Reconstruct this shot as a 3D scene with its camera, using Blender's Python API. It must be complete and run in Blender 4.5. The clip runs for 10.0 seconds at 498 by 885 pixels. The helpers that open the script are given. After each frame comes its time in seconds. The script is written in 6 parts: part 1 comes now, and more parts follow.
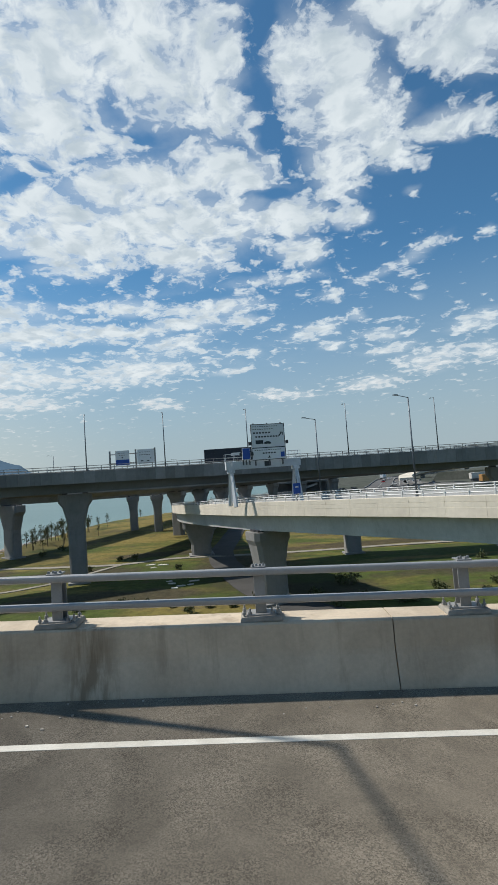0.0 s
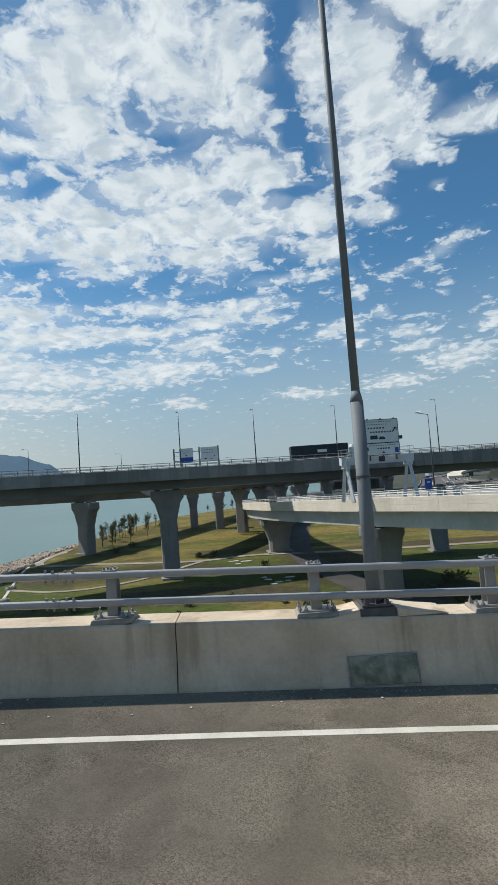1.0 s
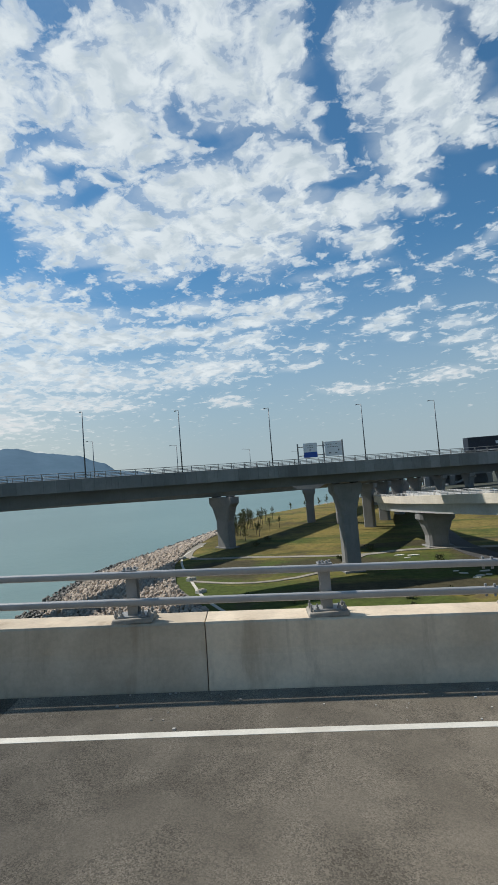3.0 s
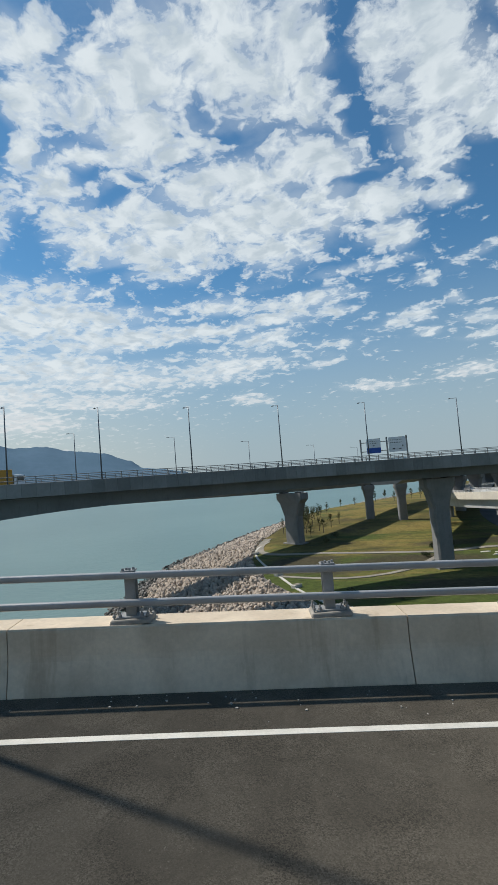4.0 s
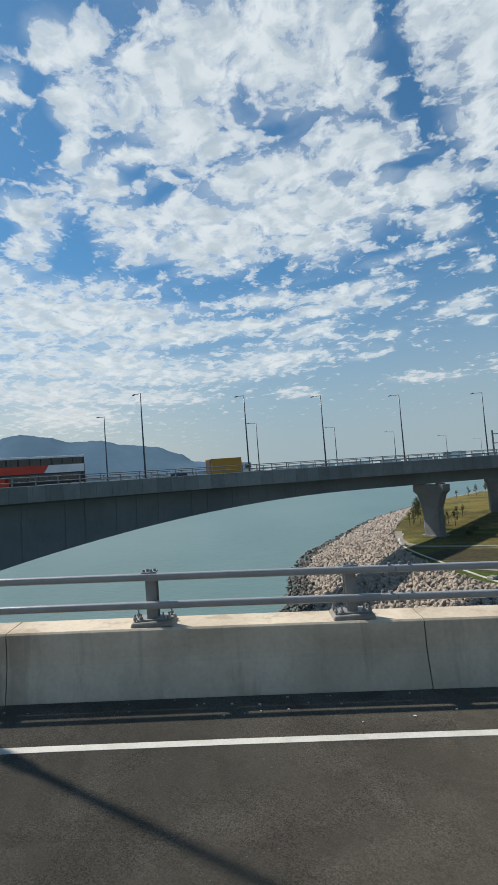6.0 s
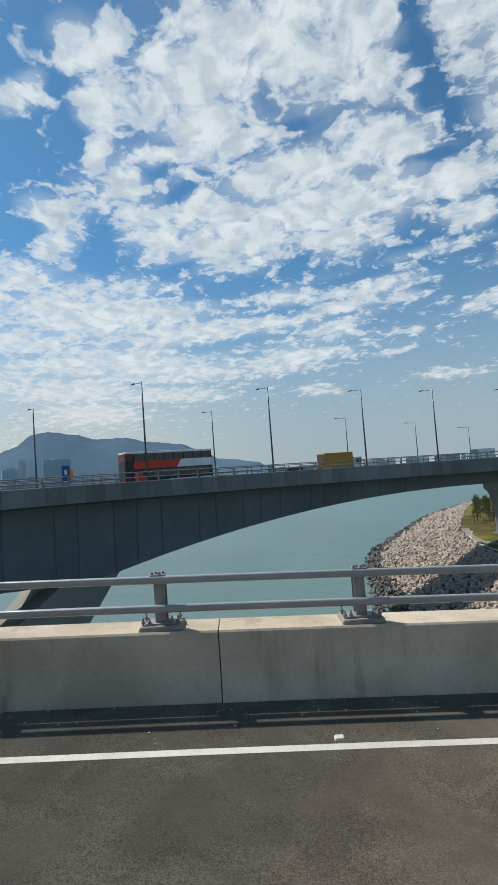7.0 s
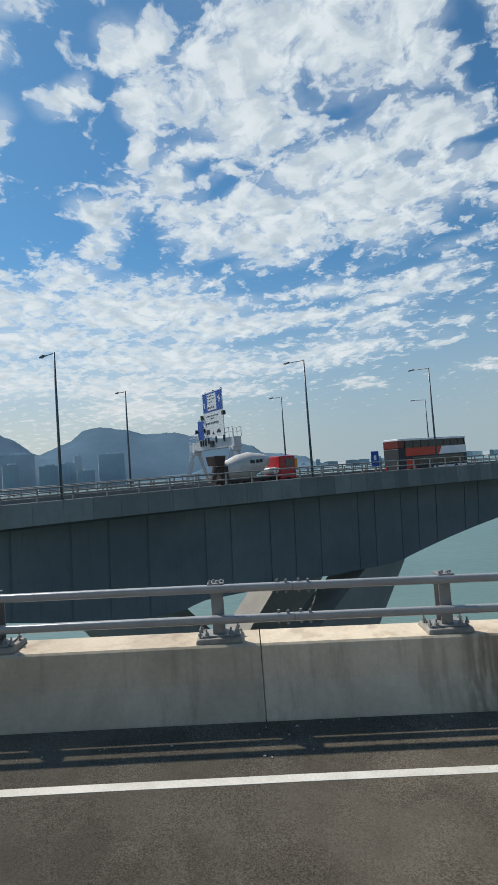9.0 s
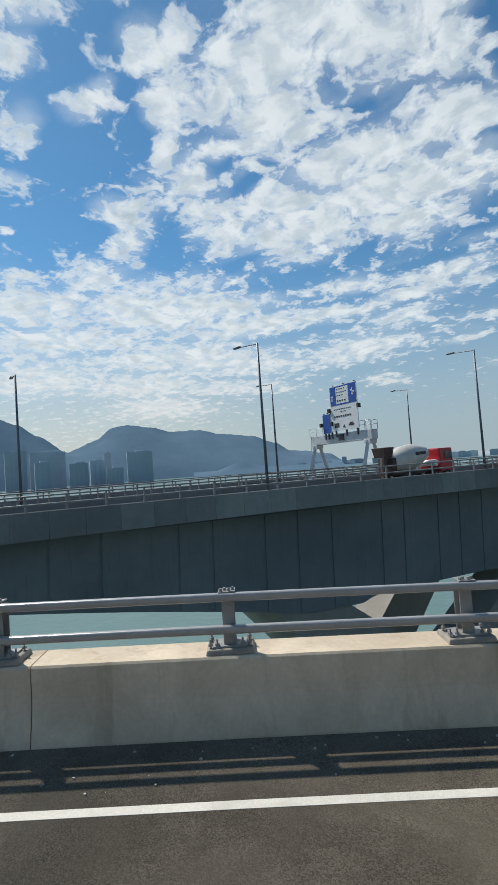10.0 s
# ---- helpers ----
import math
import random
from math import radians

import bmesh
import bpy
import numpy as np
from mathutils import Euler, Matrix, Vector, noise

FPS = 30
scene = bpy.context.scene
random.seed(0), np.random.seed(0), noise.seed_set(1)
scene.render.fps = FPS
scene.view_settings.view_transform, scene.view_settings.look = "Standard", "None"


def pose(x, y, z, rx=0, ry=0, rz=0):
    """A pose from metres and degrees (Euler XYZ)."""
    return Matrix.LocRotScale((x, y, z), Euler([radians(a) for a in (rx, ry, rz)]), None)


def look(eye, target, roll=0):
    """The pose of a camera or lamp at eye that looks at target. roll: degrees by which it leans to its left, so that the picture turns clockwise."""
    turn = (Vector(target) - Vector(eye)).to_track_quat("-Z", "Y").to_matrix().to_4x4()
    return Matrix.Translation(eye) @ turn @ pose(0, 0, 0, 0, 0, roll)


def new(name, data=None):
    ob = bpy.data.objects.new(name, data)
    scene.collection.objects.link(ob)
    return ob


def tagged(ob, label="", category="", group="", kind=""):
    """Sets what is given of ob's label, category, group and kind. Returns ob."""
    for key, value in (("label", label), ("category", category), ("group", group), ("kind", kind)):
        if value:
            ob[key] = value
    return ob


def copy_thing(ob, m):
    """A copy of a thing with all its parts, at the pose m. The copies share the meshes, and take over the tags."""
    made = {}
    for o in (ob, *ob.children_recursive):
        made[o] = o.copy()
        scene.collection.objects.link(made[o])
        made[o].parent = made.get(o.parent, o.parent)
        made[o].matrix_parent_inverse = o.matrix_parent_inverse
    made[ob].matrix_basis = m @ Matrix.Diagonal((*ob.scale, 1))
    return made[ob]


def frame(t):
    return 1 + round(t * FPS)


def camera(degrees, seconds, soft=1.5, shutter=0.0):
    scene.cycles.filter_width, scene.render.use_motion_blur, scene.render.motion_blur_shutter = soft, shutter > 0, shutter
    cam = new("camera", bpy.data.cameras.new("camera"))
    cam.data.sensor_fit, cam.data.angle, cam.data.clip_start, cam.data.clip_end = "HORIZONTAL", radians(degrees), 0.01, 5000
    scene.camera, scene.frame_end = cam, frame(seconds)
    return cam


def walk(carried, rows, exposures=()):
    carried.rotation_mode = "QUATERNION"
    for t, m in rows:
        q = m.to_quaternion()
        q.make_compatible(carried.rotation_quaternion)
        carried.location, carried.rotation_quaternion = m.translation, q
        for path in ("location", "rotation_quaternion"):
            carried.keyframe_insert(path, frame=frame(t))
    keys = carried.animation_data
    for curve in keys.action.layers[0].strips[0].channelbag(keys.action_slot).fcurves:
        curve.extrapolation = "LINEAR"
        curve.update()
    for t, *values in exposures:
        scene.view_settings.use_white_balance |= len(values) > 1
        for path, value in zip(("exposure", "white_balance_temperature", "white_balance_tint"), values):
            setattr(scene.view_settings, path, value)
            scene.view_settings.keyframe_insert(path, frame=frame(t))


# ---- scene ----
import itertools

# the camera rides in a coach at 50 km/h round a long left-hand bend
cam = camera(53.27, 10.0, soft=1.1, shutter=0.0)
ROWS = [
    (0, 0.553, -6.535, 2.836, 93.571, 4.194, 5.422),
    (0.5, -5.996, -7.23, 3.079, 93.558, 4.302, 6.78),
    (1, -12.546, -8.069, 3.34, 93.647, 4.235, 8.17),
    (1.5, -19.09, -9.055, 3.616, 93.666, 4.266, 9.524),
    (2, -25.623, -10.19, 3.906, 93.739, 4.441, 10.824),
    (2.5, -32.14, -11.476, 4.206, 93.724, 4.601, 12.119),
    (3, -38.634, -12.913, 4.516, 93.742, 4.673, 13.436),
    (3.5, -45.1, -14.503, 4.832, 93.728, 4.709, 14.752),
    (4, -51.532, -16.244, 5.153, 93.663, 4.718, 16.08),
    (4.5, -57.925, -18.136, 5.477, 93.668, 4.657, 17.377),
    (5, -64.273, -20.175, 5.802, 93.519, 4.631, 18.708),
    (5.5, -70.573, -22.36, 6.124, 93.455, 4.599, 20.052),
    (6, -76.818, -24.687, 6.443, 93.346, 4.513, 21.322),
    (6.5, -83.005, -27.152, 6.756, 93.267, 4.426, 22.578),
    (7, -89.13, -29.75, 7.06, 93.215, 4.328, 23.805),
    (7.5, -95.189, -32.476, 7.355, 93.141, 4.285, 25.038),
    (8, -101.18, -35.323, 7.637, 93.147, 4.225, 26.235),
    (8.5, -107.099, -38.287, 7.905, 93.033, 4.191, 27.45),
    (9, -112.945, -41.359, 8.157, 92.944, 4.239, 28.718),
    (9.5, -118.716, -44.533, 8.391, 92.825, 4.185, 30.012),
    (10, -124.411, -47.8, 8.605, 92.846, 4.203, 31.401),
]
walk(cam, [(t, pose(*p)) for t, *p in ROWS], exposures=[(0.0, 0.0, 6450, 10), (2.5, -0.02, 6430, 10), (5.0, -0.09, 6370, 10), (8.5, -0.07, 6380, 10), (10.0, -0.03, 6420, 10)])

# ---------------------------------------------------------------- world, sun
SUN_AZ, SUN_EL = (-0.98, 0.2), radians(51)
world = bpy.data.worlds.new("sky")
scene.world = world
world.use_nodes = True


class Nodes:
    """A short way to write a node tree."""

    def __init__(self, tree):
        self.tree = tree
        tree.nodes.clear()

    def add(self, kind, ins=(), operation="", use_clamp=False, vector_type=""):
        node = self.tree.nodes.new(kind)
        if operation:
            node.operation = operation
        if use_clamp:
            node.use_clamp = True
        if vector_type:
            node.vector_type = vector_type
        for slot, value in (ins.items() if isinstance(ins, dict) else enumerate(ins)):
            if value is None:
                continue
            if isinstance(value, bpy.types.NodeSocket):
                self.tree.links.new(value, node.inputs[slot])
            else:
                node.inputs[slot].default_value = value
        return node

    def math(self, op, a, b=None, c=None, clamp=False):
        return self.add("ShaderNodeMath", [a, b, c], operation=op, use_clamp=clamp).outputs[0]

    def vec(self, op, a, b=None):
        return self.add("ShaderNodeVectorMath", [a, b], operation=op)

    def noise(self, vector, scale, detail=4.0, rough=0.55, distortion=0.0):
        n = self.add("ShaderNodeTexNoise", {"Vector": vector, "Scale": scale, "Detail": detail, "Roughness": rough, "Distortion": distortion})
        return n.outputs["Fac"]

    def span(self, x, a, b, lo=0.0, hi=1.0, smooth=True):
        n = self.add("ShaderNodeMapRange", [x, a, b, lo, hi])
        n.interpolation_type = "SMOOTHSTEP" if smooth else "LINEAR"
        return n.outputs[0]

    def mix(self, fac, a, b, blend="MIX"):
        n = self.add("ShaderNodeMix")
        n.data_type, n.blend_type = "RGBA", blend
        for slot, value in ((0, fac), (6, a), (7, b)):
            if isinstance(value, bpy.types.NodeSocket):
                self.tree.links.new(value, n.inputs[slot])
            else:
                n.inputs[slot].default_value = value
        return n.outputs[2]


# the broken cloud sheet lies on a plane overhead: (centre u, v, half-sizes, turn)
CLOUDS_EAST = [
    (0.117, 0.927, 0.105, 0.083, 65), (0.184, 1.054, 0.124, 0.098, -134), (0.172, 1.22, 0.1, 0.068, 73), (0.361, 0.913, 0.116, 0.062, -163),
    (0.236, 0.847, 0.091, 0.038, -169), (0.398, 1.119, 0.09, 0.043, 178), (0.282, 1.171, 0.08, 0.059, 50), (-0.1, 1.174, 0.105, 0.084, -164),
    (0.058, 1.387, 0.088, 0.065, 175), (0.211, 1.412, 0.057, 0.032, -165), (0.083, 1.557, 0.08, 0.066, -128),
]
CLOUDS_HIGH = [
    (-0.154, 0.919, 0.117, 0.109, 124), (-0.351, 0.823, 0.118, 0.082, 176), (-0.209, 0.809, 0.079, 0.049, -175), (-0.089, 1.011, 0.071, 0.06, 95),
    (-0.443, 0.938, 0.093, 0.066, 176), (-0.426, 1.034, 0.112, 0.071, -175), (-0.543, 1.005, 0.069, 0.048, 139), (-0.332, 1.184, 0.168, 0.079, -168),
    (-0.304, 1.35, 0.239, 0.125, -167), (-0.591, 1.354, 0.206, 0.145, -173), (-0.112, 1.38, 0.113, 0.081, 93), (-0.288, 1.494, 0.141, 0.107, -166),
    (-0.647, 1.211, 0.092, 0.073, 159),
]
STREAKS = [
    (0.416, 1.64, 0.16, 0.042, 135), (0.636, 1.516, 0.036, 0.028, 83), (-0.251, 1.856, 0.173, 0.057, -174), (-0.464, 2.135, 0.126, 0.063, -179),
    (-0.463, 1.941, 0.206, 0.043, -176), (-0.72, 1.933, 0.217, 0.059, -175), (-0.015, 1.707, 0.138, 0.033, 177), (-0.144, 1.978, 0.069, 0.034, 175),
    (-0.754, 2.379, 0.293, 0.13, 165), (-0.59, 1.771, 0.082, 0.043, -163),
]
SCRAPS = [
    (0.13, 2.144, 0.105, 0.069, 133), (0.205, 2.332, 0.057, 0.042, -148), (0.309, 2.021, 0.054, 0.05, 155), (0.434, 2.243, 0.095, 0.054, -176),
    (0.497, 2.409, 0.111, 0.062, 153), (0.737, 2.6, 0.173, 0.159, 125), (0.822, 2.152, 0.121, 0.081, 124), (0.98, 2.48, 0.144, 0.079, 57),
    (0.462, 2.899, 0.184, 0.119, 163), (0.18, 1.862, 0.046, 0.035, -145), (-0.154, 2.322, 0.05, 0.042, -126), (-0.294, 2.54, 0.084, 0.046, 172),
    (0.373, 1.318, 0.033, 0.03, 69), (0.513, 1.913, 0.036, 0.025, -134), (-0.793, 2.904, 0.137, 0.104, -146), (-0.047, 2.984, 0.211, 0.081, -162),
]
CLOUDS_WEST = [
    (-0.455, 0.779, 0.063, 0.044, -164), (-0.53, 0.685, 0.04, 0.028, -174), (-0.626, 0.805, 0.064, 0.043, 144), (-0.551, 0.842, 0.057, 0.04, -164),
    (-0.491, 0.917, 0.067, 0.052, -165), (-0.486, 1.007, 0.068, 0.052, 124), (-0.604, 0.977, 0.046, 0.037, -170), (-0.735, 1.002, 0.08, 0.044, 133),
    (-0.716, 0.891, 0.051, 0.03, 139), (-0.995, 1.068, 0.098, 0.058, 142), (-0.899, 0.98, 0.033, 0.026, 169), (-0.774, 1.183, 0.109, 0.086, 103),
    (-0.612, 0.686, 0.028, 0.02, 169),
]
BANKS = [
    (-1.177, 1.491, 0.272, 0.171, -139), (-1.054, 1.834, 0.236, 0.097, -157), (-0.806, 1.924, 0.1, 0.062, -179), (-0.764, 2.384, 0.259, 0.126, 156),
    (-1.592, 1.802, 0.258, 0.142, -141), (-1.337, 2.186, 0.392, 0.138, -142), (-1.843, 2.075, 0.269, 0.17, -136), (-1.55, 2.458, 0.38, 0.136, -139),
    (-2.097, 2.444, 0.288, 0.224, -124), (-1.257, 1.137, 0.101, 0.088, -158), (-1.556, 1.133, 0.192, 0.126, -139), (-1.303, 1.453, 0.246, 0.153, -117),
    (-1.039, 1.541, 0.185, 0.136, -110), (-1.746, 1.4, 0.295, 0.126, -132), (-1.421, 1.926, 0.3, 0.124, -147), (-2.176, 1.563, 0.312, 0.206, -127),
    (-1.94, 2.075, 0.376, 0.149, -129),
]
CLOUDS_LEFT = [
    (-0.676, 0.522, 0.065, 0.033, -149), (-0.757, 0.561, 0.045, 0.033, 174), (-0.746, 0.694, 0.061, 0.032, -165), (-0.699, 0.689, 0.029, 0.023, 158),
    (-0.903, 0.647, 0.061, 0.042, 163), (-1.052, 0.73, 0.037, 0.028, -170), (-0.559, 0.685, 0.048, 0.038, -155), (-0.52, 0.688, 0.031, 0.025, -153),
    (-0.94, 0.973, 0.074, 0.049, -156), (-1.043, 1.087, 0.077, 0.046, -169), (-1.424, 0.971, 0.071, 0.054, 165), (-1.229, 0.836, 0.029, 0.023, -173),
    (-1.108, 1.183, 0.03, 0.025, 144), (-0.572, 0.747, 0.037, 0.032, 147), (-0.628, 0.785, 0.038, 0.035, -171),
]
GAPS_HIGH = [
    (-0.012, 0.863, 0.079, 0.025, 95), (-0.01, 0.969, 0.065, 0.023, 94), (0.013, 1.076, 0.07, 0.025, 92), (0.033, 1.152, 0.071, 0.019, 91),
    (-0.314, 1.031, 0.068, 0.02, -169), (-0.122, 0.85, 0.036, 0.01, 102), (-0.619, 1.111, 0.044, 0.023, -170), (-0.417, 1.073, 0.067, 0.015, 180),
    (0.306, 0.988, 0.036, 0.017, 148), (-0.009, 1.282, 0.061, 0.019, -169), (-0.796, 1.408, 0.087, 0.033, -179), (-0.462, 1.58, 0.077, 0.039, 136),
    (-0.071, 1.116, 0.051, 0.014, -144),
]
GAPS_LOW = [
    (0.497, 1.343, 0.213, 0.138, 48), (0.302, 1.608, 0.134, 0.085, -160), (0.688, 1.756, 0.215, 0.131, 52), (0.439, 1.97, 0.182, 0.072, -168),
    (-0.731, 1.607, 0.188, 0.047, -170), (-0.351, 1.764, 0.125, 0.032, -177), (-0.988, 2.032, 0.234, 0.051, -167), (-0.213, 2.149, 0.176, 0.057, 176),
    (-0.257, 2.724, 0.288, 0.123, 172), (0.085, 1.956, 0.139, 0.082, -162), (0.264, 2.601, 0.184, 0.092, -163),
]
GAPS_WEST = [
    (-0.87, 0.79, 0.117, 0.077, -149), (-0.715, 0.608, 0.05, 0.039, 171), (-1.164, 0.897, 0.126, 0.098, -159), (-0.874, 0.701, 0.065, 0.034, 149),
    (-0.958, 1.19, 0.146, 0.046, 138), (-0.655, 0.715, 0.064, 0.017, 136), (-0.805, 0.843, 0.107, 0.039, 137), (-1.328, 0.976, 0.083, 0.044, -139),
    (-0.368, 0.99, 0.062, 0.014, -145), (-0.576, 1.02, 0.07, 0.028, -171), (-0.609, 0.597, 0.029, 0.019, -153), (-0.878, 1.567, 0.228, 0.044, -153),
    (-0.584, 1.895, 0.129, 0.038, -171), (-1.706, 1.582, 0.247, 0.044, -132), (-0.562, 2.29, 0.174, 0.057, -177), (-0.756, 0.834, 0.081, 0.043, 141),
    (-0.97, 1.159, 0.111, 0.059, 149), (-0.565, 1.037, 0.068, 0.016, -125),
]
SHEET = [
    (-0.275, 0.871, 0.36, 0.237, -156), (-0.409, 1.287, 0.477, 0.263, -153), (-1.242, 1.705, 0.662, 0.422, -146), (-0.624, 1.854, 0.595, 0.33, -149),
    (-0.657, 0.886, 0.26, 0.139, 134), (-1.523, 1.481, 0.594, 0.487, -136), (-0.78, 0.986, 0.356, 0.173, 132), (-0.718, 1.99, 0.593, 0.541, -166),
]


def build_sky():
    n = Nodes(world.node_tree)
    way = n.add("ShaderNodeTexCoord").outputs["Generated"]
    x, y, z = n.add("ShaderNodeSeparateXYZ", [way]).outputs
    up = n.math("ADD", n.math("MAXIMUM", z, 0.0), 0.18)
    u, v = n.math("DIVIDE", x, up), n.math("DIVIDE", y, up)
    flat = n.add("ShaderNodeCombineXYZ", [u, v, 0.0]).outputs[0]

    def stirred(at, scale, amount, detail):
        """The plane with its points pushed about, so that no outline stays smooth."""
        warp = n.add("ShaderNodeTexNoise", {"Vector": at, "Scale": scale, "Detail": detail})
        shift = n.vec("SCALE", n.vec("SUBTRACT", warp.outputs["Color"], (0.5, 0.5, 0.5)).outputs[0])
        shift.inputs["Scale"].default_value = amount
        return n.vec("ADD", at, shift.outputs[0]).outputs[0]
    bent = stirred(flat, 7.0, 0.10, 4.0)

    def spread(at, *groups):
        """Nearness to the clouds or gaps of some lists, 0 to 1."""
        near = None
        for cu, cv, ru, rv, turn in itertools.chain(*groups):
            m = n.add("ShaderNodeMapping", {"Vector": at}, vector_type="TEXTURE")
            m.inputs["Location"].default_value = (cu, cv, 0)
            m.inputs["Rotation"].default_value = (0, 0, radians(turn))
            m.inputs["Scale"].default_value = (ru, rv, 1)
            far = n.vec("LENGTH", m.outputs[0]).outputs["Value"]
            blob = n.span(far, 1.8, 0.1)
            near = blob if near is None else n.math("MAXIMUM", near, blob)
        return near
    def drifted(at, by):
        """The plane moved a little along by what lies on it, so that the layers overlap unevenly."""
        return n.vec("ADD", at, n.add("ShaderNodeCombineXYZ", [n.math("MULTIPLY", by, 0.006), 0.0, 0.0]).outputs[0]).outputs[0]
    clouds = spread(bent, CLOUDS_HIGH, CLOUDS_WEST, CLOUDS_LEFT)
    east = spread(bent, CLOUDS_EAST)
    clouds = n.math("MAXIMUM", clouds, n.math("MULTIPLY", east, 1.3))
    lower = drifted(bent, clouds)
    wisps = spread(lower, BANKS, STREAKS, SCRAPS)
    sheet = spread(lower, SHEET)
    gaps = spread(drifted(lower, wisps), GAPS_HIGH, GAPS_LOW, GAPS_WEST)
    field = n.math("MAXIMUM", n.math("MULTIPLY", clouds, 0.62), n.math("MULTIPLY", wisps, 0.56))
    field = n.math("ADD", field, n.math("MULTIPLY", sheet, 0.24))
    sunward = n.span(n.math("ADD", n.math("MULTIPLY", x, SUN_AZ[0]), n.math("MULTIPLY", y, SUN_AZ[1])), 0.42, 0.92)
    field = n.math("SUBTRACT", field, n.math("MULTIPLY", n.span(z, 0.22, 0.06, 0.0, 0.20), n.math("SUBTRACT", 1.0, n.math("MULTIPLY", sunward, 1.6))))
    field = n.math("SUBTRACT", n.math("SUBTRACT", field, 0.47), n.math("MULTIPLY", gaps, 0.34))

    def heads(at, scale, detail):
        cell = n.add("ShaderNodeTexVoronoi", {"Vector": at, "Scale": scale, "Detail": detail, "Roughness": 0.6, "Lacunarity": 2.2})
        cell.feature, cell.normalize = "SMOOTH_F1", True
        cell.inputs["Smoothness"].default_value = 1.0
        return n.math("SUBTRACT", 0.36, cell.outputs["Distance"])

    def billow(at):
        """Rounded heads on heads, with ragged edges."""
        soft = n.math("SUBTRACT", n.noise(at, 15.0, 7.0, 0.58), 0.5)
        return n.math("ADD", n.math("MULTIPLY", heads(at, 15.0, 2.0), 1.6), n.math("ADD", n.math("MULTIPLY", soft, 2.4), n.math("MULTIPLY", n.math("SUBTRACT", n.noise(at, 44.0, 4.0, 0.6), 0.5), n.span(z, 0.10, 0.36, 0.15, 0.9))))

    def swell(at):
        """The rounded form alone, for the light and shade on it."""
        return n.math("ADD", n.noise(at, 12.0, 4.0, 0.5), n.math("MULTIPLY", heads(at, 15.0, 0.0), 0.35))
    cover = n.math("ADD", billow(bent), field)
    mask = n.math("ADD", n.span(cover, -0.20, 0.20, 0.0, 0.62), n.span(cover, 0.05, 0.55, 0.0, 0.37))
    veil = n.span(n.math("ADD", field, n.math("MULTIPLY", n.math("SUBTRACT", n.noise(flat, 5.0, 6.0, 0.65), 0.5), 0.7)), -0.50, 0.30, 0.0, 0.42)
    mask = n.math("MAXIMUM", mask, veil)
    rise = n.math("SUBTRACT", swell(bent), swell(n.vec("ADD", bent, (-0.030, -0.014, 0.0)).outputs[0]))
    relief = n.span(rise, 0.10, -0.20)
    broad = n.span(n.noise(bent, 6.0, 4.0, 0.55), 0.42, 0.66)
    thick = n.math("MULTIPLY", n.span(cover, 0.05, 0.40), n.math("ADD", n.math("MULTIPLY", relief, 0.7), n.math("MULTIPLY", broad, 0.32)), clamp=True)
    tint = n.mix(thick, (0.93, 1.005, 1.03, 1), (0.57, 0.675, 0.745, 1))
    tint = n.mix(n.span(z, 0.26, 0.07, 0.0, 0.6), tint, (0.97, 0.945, 0.92, 1))
    mask = n.math("MULTIPLY", mask, n.span(n.math("ADD", z, n.math("MULTIPLY", sunward, 0.03)), 0.02, 0.15, 0.0, 0.98))
    sky = n.add("ShaderNodeTexSky")
    sky.sky_type, sky.sun_disc, sky.sun_elevation = "NISHITA", False, SUN_EL
    sky.sun_rotation = math.atan2(SUN_AZ[0], SUN_AZ[1])
    sky.altitude, sky.air_density, sky.dust_density, sky.ozone_density = 0.0, 1.0, 0.2, 2.5
    blue = n.mix(1.0, sky.outputs[0], (0.57, 0.96, 1.05, 1), "MULTIPLY")
    haze = n.mix(sunward, (3.75, 4.55, 5.0, 1), (5.7, 5.9, 5.6, 1))
    blue = n.mix(n.span(z, 0.0, 0.42, 0.94, 0.0), blue, haze)
    air = n.add("ShaderNodeBackground", [blue, SKY])
    cloud = n.add("ShaderNodeBackground", [tint, CLOUD])
    both = n.add("ShaderNodeMixShader", [mask, air.outputs[0], cloud.outputs[0]])
    n.add("ShaderNodeOutputWorld", [both.outputs[0]])


SKY, CLOUD = 0.10, 0.84
build_sky()
sun = new("sun", bpy.data.lights.new("sun", "SUN"))
sun.data.energy, sun.data.angle, sun.data.color = 5.0, radians(1.0), (1.0, 0.945, 0.86)
sun.matrix_world = look((0, 0, 60), (-SUN_AZ[0] * math.cos(SUN_EL), -SUN_AZ[1] * math.cos(SUN_EL), 60 - math.sin(SUN_EL)))


# ---------------------------------------------------------------- materials
SEA, LAND = -20.2, -16.2


